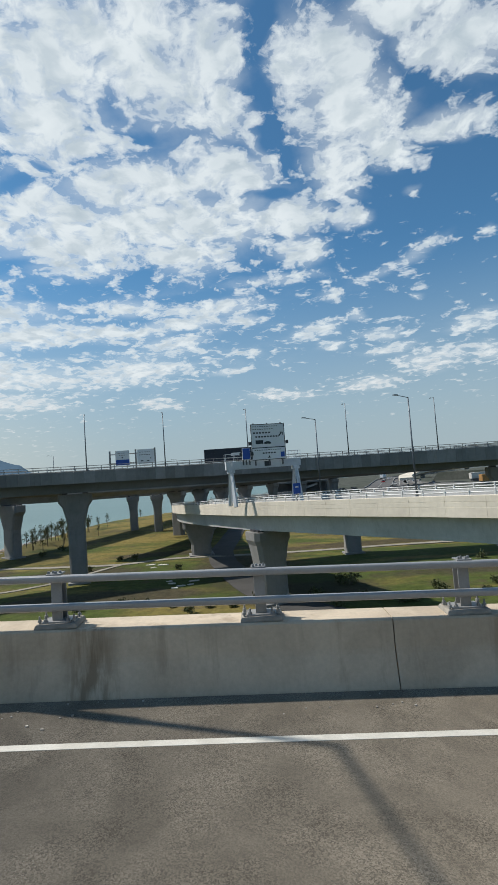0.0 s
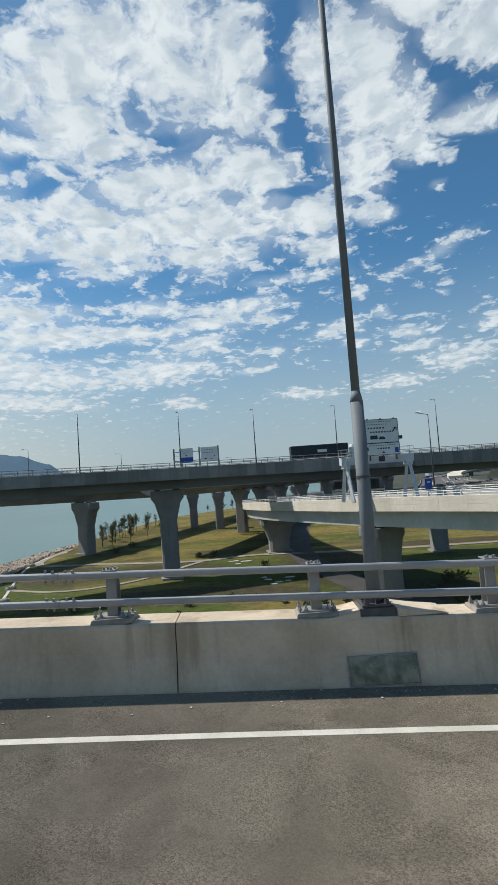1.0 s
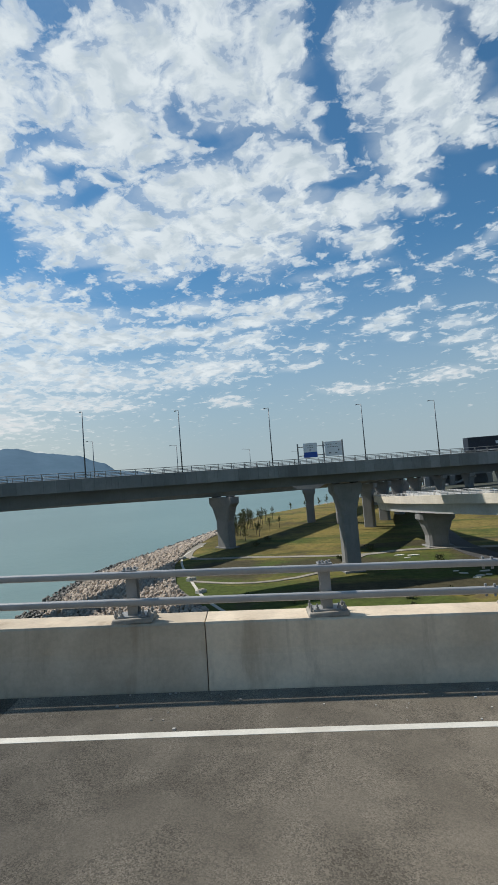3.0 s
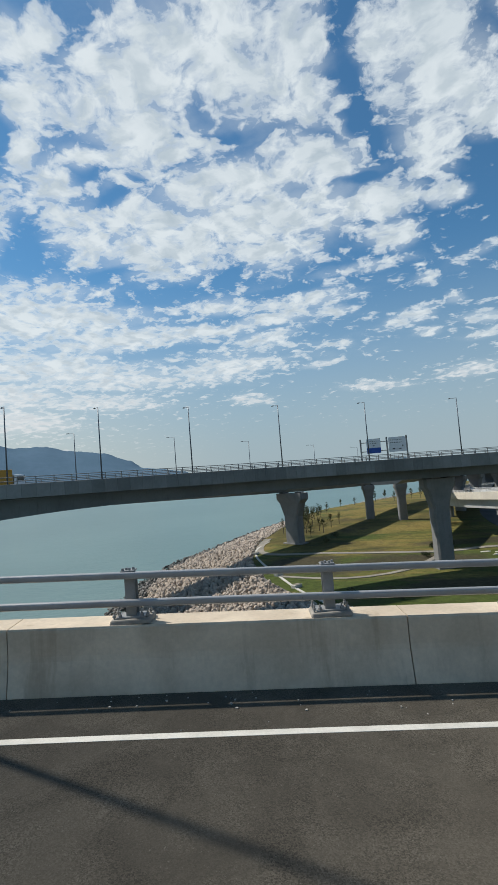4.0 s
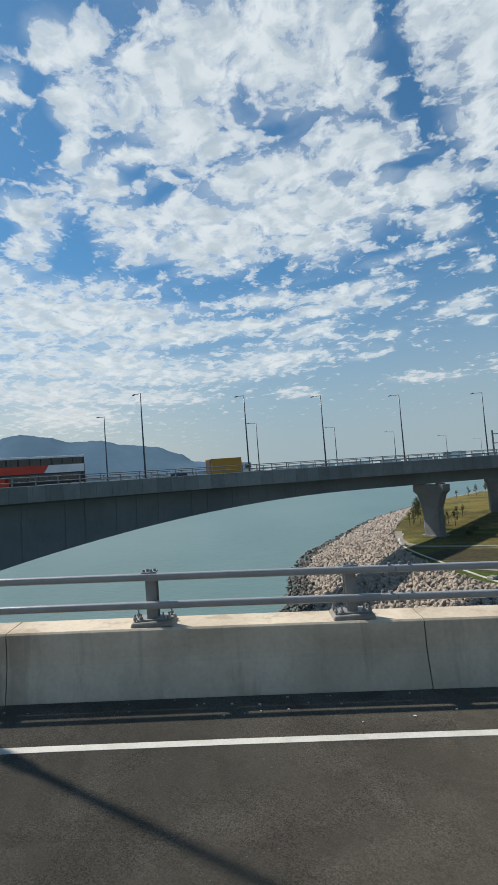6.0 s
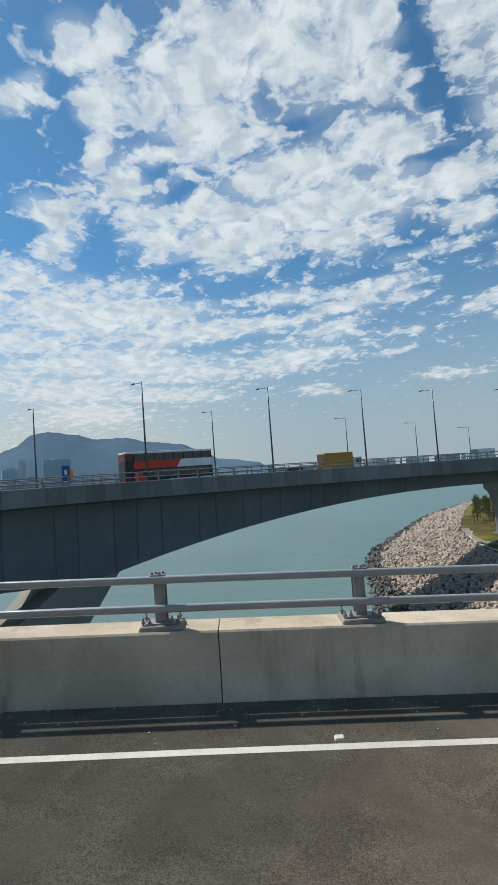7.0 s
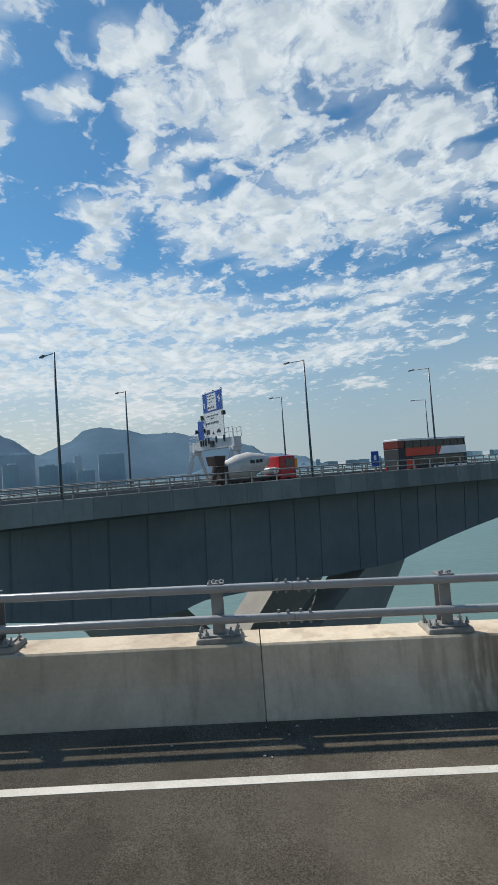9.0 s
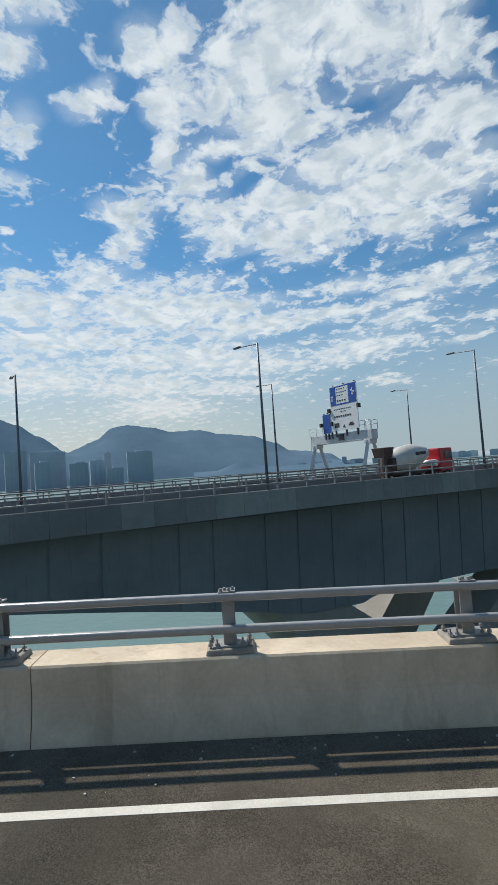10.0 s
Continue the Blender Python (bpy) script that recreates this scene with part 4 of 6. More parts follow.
for s, height, shoulder in ((4.70, 5.92, 3.0), (11.98, 11.0, 2.93), (33.81, 11.0, 2.93), (60.5, 11.0, 2.93), (86.75, 11.0, 2.93), (112.87, 11.0, 2.93)):
    street_lamp(s, height, shoulder)


def cover_plate(s):
    ob = thing("access_cover", "shiny dark metal access cover set in the parapet face", "access cover", road_pose(s, 0.0, 0.0) @ pose(0, 0.0, 0, -11.3), "access covers")
    part("plate", box(bmesh.new(), (0, 0.0, 0.21), (0.90, 0.03, 0.36), bevel=0.004), M_PLATE, ob)
    bm = bmesh.new()
    for z in (0.024, 0.396):
        box(bm, (0, -0.001, z), (0.93, 0.04, 0.014))
    for x in (-0.458, 0.458):
        box(bm, (x, -0.001, 0.21), (0.014, 0.04, 0.358))
    part("frame", bm, M_STEEL, ob)


for s in (4.73, 12.0, 33.87, 60.5, 86.75, 112.87):
    cover_plate(s)


# ---------------------------------------------------------------- the channel bridge
def rail_bars(name, label, frames, lift, parent_label="", spacing=2.4, low=0.42, high=0.95, r=0.055, mat=M_STEEL):
    ob = thing(name, label, "guard rail")
    for z in (low, high):
        part("rail", loft(frames, tube(0.12, lift + z, r, r, 8)), mat, ob, smooth=True)
    mesh = None
    for x, y, z, nx, ny in along(frames, spacing):
        if mesh is None:
            bm = box(bmesh.new(), (0, 0, high / 2), (0.16, 0.10, high), taper=0.7)
            first = part("post", bm, mat, ob)
            mesh = first.data
            post = first
        else:
            post = new("post", mesh)
            post.parent = ob
        post.matrix_basis = turned(x + nx * 0.2, y + ny * 0.2, z + lift, math.atan2(-nx, ny))
    return ob


A0, A1 = 80.0, 176.0
bridge = thing("channel_bridge", "long curved concrete box-girder bridge over the channel", "bridge", kind="structure")
_arcs = stretch(A0, A1, 0.5)
_fr = [(x, y, kerb_z(a), c, s) for a in _arcs for x, y, _, c, s in [arc(a)]]
part("deck", loft(_fr, [[(0.32, fascia_z(a) - kerb_z(a) + 0.3), (0.32, -0.95), (12.3, -0.95), (12.3, -1.6), (9.0, -2.2), (3.6, -2.2)] for a in _arcs]), M_SOFFIT_SHADE, bridge, "deck underside, its shade put into the dark colour")
part("carriageway", loft(_fr, rect(0.45, 12.1, -0.946, -0.90)), M_TARMAC, bridge, "grey asphalt carriageway")
part("far_kerb", loft(_fr, rect(12.02, 12.5, -1.6, 0.0)), M_CONCRETE, bridge)
# the webs take the colour that carries the overhang's shade
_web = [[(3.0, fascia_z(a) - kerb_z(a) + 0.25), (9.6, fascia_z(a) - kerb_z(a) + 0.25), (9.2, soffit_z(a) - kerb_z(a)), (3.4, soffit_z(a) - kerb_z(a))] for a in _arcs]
part("girder", loft(_fr, _web), M_GIRDER_SHADE, bridge, "deep haunched concrete girder")
# cast web panels near the pier
_cuts = [134.2]
while _cuts[-1] < 170.5:
    _cuts.append(_cuts[-1] + (1.25, 0.75, 1.55, 0.95, 0.85)[len(_cuts) % 5])
for a, b in zip(_cuts[:-1], _cuts[1:]):
    b -= 0.055
    ring = [a, (a + b) / 2, b]
    fr = [(x, y, 0.0, c, s) for t in ring for x, y, _, c, s in [arc(t)]]
    part("web_panel", loft(fr, [[(2.93, fascia_z(t) + 0.2), (3.05, fascia_z(t) + 0.2), (3.45, soffit_z(t) + 0.05), (3.33, soffit_z(t) + 0.05)] for t in ring]), M_GIRDER_SHADE, bridge)
# edge panels
for a in stretch(84.0, 170.0, 0.62)[:-1]:
    b = a + 0.62 - 0.007
    fr = [(x, y, 0.0, c, s) for t in (a, b) for x, y, _, c, s in [arc(t)]]
    part("edge_panel", loft(fr, [[(0.0, fascia_z(t)), (0.30, fascia_z(t)), (0.30, kerb_z(t)), (0.06, kerb_z(t) + 0.02), (0.0, kerb_z(t) - 0.03)] for t in (a, b)]), M_CONCRETE, bridge)
rail_bars("bridge_rail", "two-bar steel rail along the edge of the bridge", _fr, 0.0)
rail_bars("bridge_rail", "two-bar steel rail along the far side of the deck", [(x + nx * 12.1, y + ny * 12.1, z, nx, ny) for x, y, z, nx, ny in _fr], 0.0)


def leg(points, r0, r1, name):
    return part(name, prism(points, r0, r1, lambda a, r, h: arc(a, r)[:2] + (h,)), M_LEG, v_pier)


v_pier = thing("v_pier", "pair of V-shaped concrete bridge piers standing in the sea", "bridge pier", kind="structure")
def mirrored(points, axis):
    return [(2 * axis - a, h) for a, h in points]


for r0, r1, right in ((178.5, 182.6, [(148.75, -2.6), (150.45, -2.5), (154.099, -10.8), (154.099, -21.5), (153.2, -21.5)]),
                      (195.0, 200.0, [(147.2, -2.5), (149.35, -2.5), (152.599, -14.3), (152.599, -21.5), (152.0, -21.5)])):
    left = mirrored(right, 154.1 if r0 < 190 else 152.6)
    leg(right, r0, r1, "inclined_leg")
    leg(left, r0, r1, "inclined_leg")


def pier(x, y, base, top, stem, head, neck, heading, name="bridge_pier", deep=0.75):
    """A flared concrete pier: stem up to neck metres under the top, then a widening head with bearings."""
    ob = thing(name, "grey concrete bridge pier with a flared head", "bridge pier", turned(x, y, base, heading), kind="structure")
    h = top - base
    bm = bmesh.new()
    levels = [(0.0, stem, stem * deep), (h - neck - 0.3, stem, stem * deep), (h - neck * 0.45, stem + (head - stem) * 0.55, stem * deep * 1.12), (h - neck * 0.28, head, stem * deep * 1.2), (h, head, stem * deep * 1.2)]
    rings = []
    for z, w, d in levels:
        c = min(w, d) * 0.14
        rings.append([bm.verts.new((sx * w / 2 - sx * (c if k else 0), sy * d / 2 - sy * (0 if k else c), z)) for sx, sy, k in
                      ((-1, -1, 0), (-1, -1, 1), (1, -1, 1), (1, -1, 0), (1, 1, 0), (1, 1, 1), (-1, 1, 1), (-1, 1, 0))])
    for a, b in zip(rings[:-1], rings[1:]):
        for i in range(8):
            bm.faces.new((a[i], a[(i + 1) % 8], b[(i + 1) % 8], b[i]))
    bm.faces.new(rings[-1])
    bm.faces.new(rings[0][::-1])
    bmesh.ops.recalc_face_normals(bm, faces=bm.faces)
    part("shaft", bm, M_PIER, ob)
    part("footing", box(bmesh.new(), (0, 0, 0.15), (stem * 1.25, stem * deep * 1.35, 0.5), bevel=0.08), M_PIER, ob)
    for sx in (-0.3, 0.3):
        part("bearing", box(bmesh.new(), (sx * head, 0, h + 0.16), (head * 0.16, stem * deep * 0.8, 0.34)), M_DARK, ob)
    return ob


for a, stem, head in ((113.1, 3.3, 6.4), (85.0, 3.3, 6.0)):
    x, y, _, c, s = arc(a, RN + 6.3)
    pier(x, y, land_z(x, y), soffit_z(a) - 0.3, stem, head, 5.5, math.atan2(-c, s) + math.pi)

# ---------------------------------------------------------------- the branch behind
BACK = [(-163, -29, 6.9), (-149.2, -1.6, 6.8), (-139.6, 17, 6.6), (-124.7, 39.2, 6.2), (-104, 80, 5.0), (-84, 122, 3.2), (-66, 165, 1.6), (-48, 208, 0.5), (-26, 262, -0.5), (10, 330, -1.0)]
_fr = spline(BACK, 5.0)
back = thing("back_bridge", "second concrete bridge running beside the first", "bridge", kind="structure")
part("deck", loft(_fr, [(-0.2, 0.0), (0.1, 0.0), (0.12, -0.95), (12.0, -0.95), (12.1, 0.0), (12.4, 0.0), (12.4, -1.6), (10.0, -2.2), (9.4, -4.1), (3.4, -4.1), (2.6, -2.2), (-0.2, -1.6)]), M_CONCRETE, back)
part("carriageway", loft(_fr, rect(0.2, 11.9, -0.95, -0.90)), M_TARMAC, back)
rail_bars("bridge_rail", "two-bar steel rail along the second bridge", _fr, 0.0)
rail_bars("bridge_rail", "two-bar steel rail on the sea side of the second bridge", [(x + nx * 12, y + ny * 12, z, nx, ny) for x, y, z, nx, ny in _fr], 0.0)
pier(-80.7, 128.5, LAND, -1.4, 5.5, 10.6, 6.5, radians(-33), deep=0.5)
pier(-61.0, 175.5, LAND, -2.6, 2.9, 4.6, 4.5, radians(15))
pier(-49.5, 167.5, LAND, -2.4, 2.9, 4.6, 4.5, radians(15))
pier(-36.0, 225.0, LAND, -3.8, 3.2, 6.0, 4.5, radians(15))
pier(-24.0, 218.0, LAND, -3.8, 3.2, 6.0, 4.5, radians(15))
pier(-5.0, 290.0, LAND, -5.0, 3.2, 7.0, 4.5, radians(15))
third = [(-57, 113, 2.1), (-51, 131, 1.7), (-42, 160, 1.1), (-28, 193, 0.6), (-8, 213, 0.4), (20, 224, 0.3), (70, 236, 0.3)]
_fr3 = spline(third, 8.0)
cross = thing("back_viaduct", "concrete viaduct joining the bridges over the grass", "bridge", kind="structure")
part("deck", loft(_fr3, [(-8.5, 0.0), (-8.2, 0.0), (-8.2, -0.95), (0.9, -0.95), (0.9, 0.0), (1.2, 0.0), (1.2, -1.2), (-1.0, -2.3), (-6.3, -2.3), (-8.5, -1.2)]), M_CONCRETE, cross)
for x, y, z, nx, ny in along(_fr3, 15.5)[3:10]:
    pier(x - nx * 3.6, y - ny * 3.6, LAND, z - 2.6, 3.4, 6.2, 4.2, math.atan2(-nx, ny) + math.pi / 2)


_arcs = stretch(134.0, 172.0, 1.0)
_fr2 = [(x, y, 0.0, c, s) for a in _arcs for x, y, _, c, s in [arc(a)]]
part("haunch", loft(_fr2, [[(18.2, 3.2), (24.8, 3.2), (24.4, min(3.1, soffit_z(a) + 0.4)), (18.6, min(3.1, soffit_z(a) + 0.4))] for a in _arcs]), M_GIRDER_SHADE, back)


# ---------------------------------------------------------------- the ramp
RAMP = [(27, 19, 0.10), (15, 36.3, -0.31), (5.3, 49.2, -0.75), (-4.1, 61.6, -1.2), (-8.9, 69, -1.55), (-20, 91, -2.6), (-29.5, 113, -3.65), (-36.5, 140, -4.95), (-37, 170, -6.0), (-30, 205, -7.1), (-12, 240, -7.6)]
_fr = spline(RAMP, 3.0)
ramp = thing("ramp_bridge", "pale concrete ramp bridge passing under the channel bridge", "bridge", kind="structure")
part("deck", loft(_fr, [(-0.35, -1.75), (-0.35, -0.95), (-10.6, -0.95), (-10.6, 0.0), (-10.95, 0.0), (-10.95, -1.6), (-10.2, -2.15), (-9.9, -4.15), (-1.3, -4.15), (-0.9, -1.87)]), M_RAMPSIDE, ramp)
part("carriageway", loft(_fr, rect(-10.5, -0.45, -0.95, -0.90)), M_TARMAC, ramp)
_even = along(_fr, 0.5)
for i in range(0, len(_even) - 9, 8):
    cut = [tuple(_even[i][k] + (_even[i + 1][k] - _even[i][k]) * 0.02 for k in range(5))] + _even[i + 2:i + 8:2] + [tuple(_even[i + 7][k] + (_even[i + 8][k] - _even[i + 7][k]) * 0.98 for k in range(5))]
    part("edge_panel", loft(cut, [(0.0, -1.87), (0.0, -1.02), (-0.02, -1.0), (0.0, -0.98), (0.0, -0.56), (-0.02, -0.54), (0.0, -0.52), (0.0, -0.03), (-0.05, 0.02), (-0.34, 0.0), (-0.34, -1.87)]), M_RAMP, ramp)
rail_bars("ramp_rail", "two-bar steel rail on the ramp parapet", [(x - nx * 0.3, y - ny * 0.3, z, nx, ny) for x, y, z, nx, ny in _fr], 0.0, low=0.26, high=0.56, r=0.055, mat=M_PALERAIL)
rail_bars("ramp_rail", "two-bar steel rail on the far side of the ramp", [(x - nx * 10.9, y - ny * 10.9, z, nx, ny) for x, y, z, nx, ny in _fr], 0.0, low=0.26, high=0.56, r=0.055, mat=M_PALERAIL)
pier(-4.4, 67.6, LAND, -5.75, 4.2, 5.7, 4.2, radians(28), deep=0.9)
pier(-24.0, 114.8, LAND, -8.0, 4.8, 8.5, 5.0, radians(14), deep=0.8)
pier(11.6, 105.0, LAND, -2.2, 3.4, 4.4, 3.0, radians(10))


# ---------------------------------------------------------------- lamps on the bridges
def bridge_lamp(m, height, arm, group):
    ob = thing("bridge_lamp", "slim dark street lamp with a short arm on a bridge", "street lamp", m, group)
    part("base", rod(bmesh.new(), (0, 0, 0), (0, 0, 0.5), 0.20, 0.16, 10), M_FARPOLE, ob)
    part("pole", rod(bmesh.new(), (0, 0, 0.4), (0, 0, height), 0.115, 0.075, 10), M_FARPOLE, ob, smooth=True)
    part("arm", rod(bmesh.new(), (0, 0, height - 0.05), (0, arm, height + 0.16), 0.05, 0.04, 8), M_FARPOLE, ob)
    part("head", box(bmesh.new(), (0, arm + 0.3, height + 0.2), (0.26, 0.75, 0.12), bevel=0.03), M_LAMP, ob)
    return ob


lamp = None
for a in (83.6, 89.4, 95.3, 102.02, 107.47, 112.3, 118.3, 123.75, 128.95, 133.6, 137.75, 142.6, 148.0, 153.4, 160.1, 166.3):
    at = arc_pose(a, RN + 0.2, kerb_z(a) - 0.55)
    lamp = copy_thing(lamp, at) if lamp else bridge_lamp(at, 11.3, 2.1, "lamps along the channel bridge")
    lamp.matrix_world = at
lamp = None
for x, y in ((-160.3, -23.7), (-149.2, -1.7), (-139.4, 17.3), (-124.8, 39.0), (-110.5, 67.2), (-99.2, 90.0), (-88.0, 113.5), (-75.0, 143.5), (-62, 172), (-50, 203)):
    k = min(along(spline(BACK, 5.0), 1.0), key=lambda f: math.dist(f[:2], (x, y)))
    at = turned(k[0] + 0.3 * k[3], k[1] + 0.3 * k[4], k[2] - 0.4, math.atan2(-k[3], k[4]))
    lamp = copy_thing(lamp, at) if lamp else bridge_lamp(at, 10.9, 2.1, "lamps along the second bridge")
    lamp.matrix_world = at
for x, y, z, h, turn in ((4.0, 69.0, -1.95, 12.25, 128), (14.6, 54.4, -1.55, 12.15, 128)):
    bridge_lamp(turned(x, y, z, radians(turn)), h, 1.9, "lamps along the ramp")


# ---------------------------------------------------------------- far shore, hills and towers
def ridge(name, label, az0, az1, dist, height, mat, deep=500.0, rough=0.12):
    """A hill range seen over the sea: height(az) is its crest's elevation in degrees; az runs to the left from north."""
    bm = bmesh.new()
    rows = []
    steps = 9
    for i in range(int((az1 - az0) * 5) + 1):
        az = az0 + i / 5
        d = (-math.sin(radians(az)), math.cos(radians(az)))
        row = []
        for k in range(steps + 1):
            t = k / steps
            r = dist - deep * (1 - t)
            tops = [height(az + 6.0 * (1 - t) * j) for j in (-1, -0.6, -0.3, 0, 0.3, 0.6, 1)]
            crest = dist * math.tan(radians(max(0.0, sum(tops) / 7))) + 24
            fold = 1 + rough * noise.noise((az * 0.5, t * 3, 1.7)) * 2 * (1 - t) + rough * noise.noise((az * 1.7, t * 6, 4.7)) * (1 - t)
            row.append(bm.verts.new((d[0] * r, d[1] * r, SEA - 1 + crest * (t ** 0.8) * fold)))
        rows.append(row)
    for a, b in zip(rows[:-1], rows[1:]):
        for k in range(steps):
            bm.faces.new((a[k], b[k], b[k + 1], a[k + 1]))
    bmesh.ops.recalc_face_normals(bm, faces=bm.faces)
    return tagged(part(name, bm, mat, smooth=True), label, "hills", kind="structure")


def smooth(x, a, b):
    t = min(1.0, max(0.0, (x - a) / (b - a)))
    return t * t * (3 - 2 * t)


def bell(x, m, s):
    return math.exp(-((x - m) / s) ** 2 / 2)


def peaks(az, tops):
    """A crest that runs smoothly from top to top."""
    for (a0, e0), (a1, e1) in zip(tops[:-1], tops[1:]):
        if a0 <= az <= a1:
            return e0 + (e1 - e0) * (0.5 * smooth(az, a0, a1) + 0.5 * (az - a0) / (a1 - a0))
    return 0.0


def island(az):
    up = peaks(az, [(22, -0.5), (24.5, 1.1), (27, 1.5), (28.8, 1.75), (30.3, 2.6), (33, 3.65), (36.8, 4.15), (39, 4.75), (40.5, 4.75), (42.3, 4.72), (44.3, 5.35), (46.9, 5.72),
                    (48.4, 5.5), (50.7, 4.0), (53.3, 3.05), (56.2, 4.9), (58, 6.1), (62, 8.0), (68, 6.0), (80, 0.0)])
    return up + 0.10 * noise.noise((az * 1.1, 0.5, 0)) + 0.07 * noise.noise((az * 3.3, 2.5, 0))


# the haze over these ranges, shore and woods is part of their colours
ridge("backdrop_hills", "blue hazy mountain range across the water", 21, 80, 3400, island, M_HILL_HAZE, 700, 0.012)
ridge("backdrop_foothills", "low hazy wooded hills at the foot of the mountains", 24, 41, 2300, lambda az: 1.0 * bell(az, 35.6, 1.7) + 0.25 * bell(az, 31, 3) + 0.05 * noise.noise((az * 2, 0, 0)) - 0.3, M_HILL_HAZE, 120, 0.03)
ridge("backdrop_shore", "low hazy far shore on the horizon", -12, 30, 3000, lambda az: 0.02 + 0.10 * noise.noise((az * 1.3, 7, 0)) + 0.12 * smooth(az, 6, -4), M_SHORE_HAZE, 120)
ridge("backdrop_woods", "dark wooded rise far behind the bridges", -40, -6, 900, lambda az: 0.2 + 1.15 * smooth(az, -9, -20) + 0.25 * noise.noise((az * 0.9, 5, 0)), surface("far_woods_haze", (0.13, 0.155, 0.155), 1.0, scale=0.03, fine=0.3, vary=0.15, bump=0, spec=0), 160, 0.3)


def far_tower(az, dist, width, top, tint=M_CITY_HAZE):
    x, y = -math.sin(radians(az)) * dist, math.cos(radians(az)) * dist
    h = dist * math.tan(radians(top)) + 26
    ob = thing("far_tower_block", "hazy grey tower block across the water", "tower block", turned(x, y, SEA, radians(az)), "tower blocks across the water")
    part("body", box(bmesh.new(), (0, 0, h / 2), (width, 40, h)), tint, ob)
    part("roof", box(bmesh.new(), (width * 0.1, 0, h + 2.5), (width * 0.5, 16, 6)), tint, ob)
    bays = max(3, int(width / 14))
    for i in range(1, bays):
        part("window_bay", box(bmesh.new(), (-width / 2 + i * width / bays, -20.3, h * 0.47), (2.6, 1.0, h * 0.88)), M_BAY_HAZE, ob)


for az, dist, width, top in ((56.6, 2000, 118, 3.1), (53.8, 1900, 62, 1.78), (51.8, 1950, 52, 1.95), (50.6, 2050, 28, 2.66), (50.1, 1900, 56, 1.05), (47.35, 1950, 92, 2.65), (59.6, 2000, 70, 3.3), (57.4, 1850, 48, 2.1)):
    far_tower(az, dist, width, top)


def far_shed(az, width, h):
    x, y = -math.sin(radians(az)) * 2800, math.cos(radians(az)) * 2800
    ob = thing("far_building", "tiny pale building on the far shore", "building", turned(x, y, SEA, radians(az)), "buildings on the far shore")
    part("body", box(bmesh.new(), (0, 0, h / 2), (width, 30, h)), rng.choice((M_SHORE_HAZE, M_CITY_HAZE, M_WHITE)), ob)
    part("roof", box(bmesh.new(), (0, 0, h + 1), (width * 0.6, 22, 2)), M_SHORE_HAZE, ob)


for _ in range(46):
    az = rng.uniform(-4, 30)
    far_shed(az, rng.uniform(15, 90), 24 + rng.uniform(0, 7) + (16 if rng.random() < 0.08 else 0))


# ---------------------------------------------------------------- trees and shrubs
def leaf_bm(r, centres, count, leaf):
    bm = bmesh.new()
    for _ in range(count):
        c, spread = r.choice(centres)
        p = Vector(c) + Vector((r.gauss(0, spread), r.gauss(0, spread), r.gauss(0, spread * 0.8)))
        q = Euler((r.uniform(0, 6), r.uniform(0, 6), r.uniform(0, 6))).to_quaternion()
        s = leaf * r.uniform(0.6, 1.5)
        bm.faces.new([bm.verts.new(p + q @ Vector(v)) for v in ((-s, 0, 0), (0, -s * 0.5, 0.1 * s), (s, 0, 0), (0, s * 0.5, 0.1 * s))])
    return bm


def tree(x, y, h, seed, dense=1.0):
    r = random.Random(seed)
    ob = thing("young_tree", "thin young tree with sparse dull-green leaves", "tree", turned(x, y, land_z(x, y) - 0.1, r.uniform(0, 6)), "young trees by the shore")
    bm = rod(bmesh.new(), (0, 0, 0), (0.1, 0, h * 0.55), 0.11, 0.07, 7)
    rod(bm, (0.1, 0, h * 0.55), (0.0, 0.1, h * 0.9), 0.07, 0.025, 6)
    centres = [((0, 0.1, h * (0.62 + 0.05 * k)), h * 0.045) for k in range(8)]
    for k in range(11):
        a, z = r.uniform(0, 6.28), h * r.uniform(0.3, 0.8)
        reach = h * r.uniform(0.08, 0.22) * (1.15 - z / h)* 1.6
        e = (math.cos(a) * reach, math.sin(a) * reach, z + h * r.uniform(0.06, 0.18))
        rod(bm, (0.08, 0, z), e, 0.03, 0.01, 5)
        centres += [(e, h * 0.04), (tuple((Vector(e) + Vector((0.08, 0, z))) / 2), h * 0.035)]
    part("trunk", bm, M_BARK, ob)
    part("crown", leaf_bm(r, centres, int(330 * dense), 0.095 * h / 5), M_LEAF, ob)


for i, (x, y, h) in enumerate(((-89, 150, 4.4), (-88, 154, 5.2), (-86, 158, 4.6), (-87, 163, 5.6), (-85, 167, 6.4), (-87, 170, 5.4), (-84, 173, 5.0), (-85, 178, 5.8), (-82, 182, 4.4), (-84, 187, 4.8), (-82, 192, 4.2),
                               (-80, 197, 4.6), (-78, 140, 4.0), (-75, 147, 4.4), (-77, 152, 3.6), (-74, 160, 4.2), (-72, 168, 3.8))):
    tree(x, y, h * 1.2, 100 + i, 1.6)
for i in range(16):
    tree(rng.uniform(-89, -80), 141 + i * 3.1 + rng.uniform(-1.4, 1.4), rng.uniform(4.6, 7.4), 150 + i, 1.7)
for i, (x, y, h) in enumerate(((-66, 258, 5.2), (-62, 263, 6), (-57, 268, 6.2), (-52, 262, 5.6), (-48, 272, 6.4), (-43, 266, 6), (-38, 276, 6.4), (-33, 268, 6.2), (-72, 246, 4.2), (-78, 236, 4.0))):
    tree(x, y, h, 200 + i, 2.2)


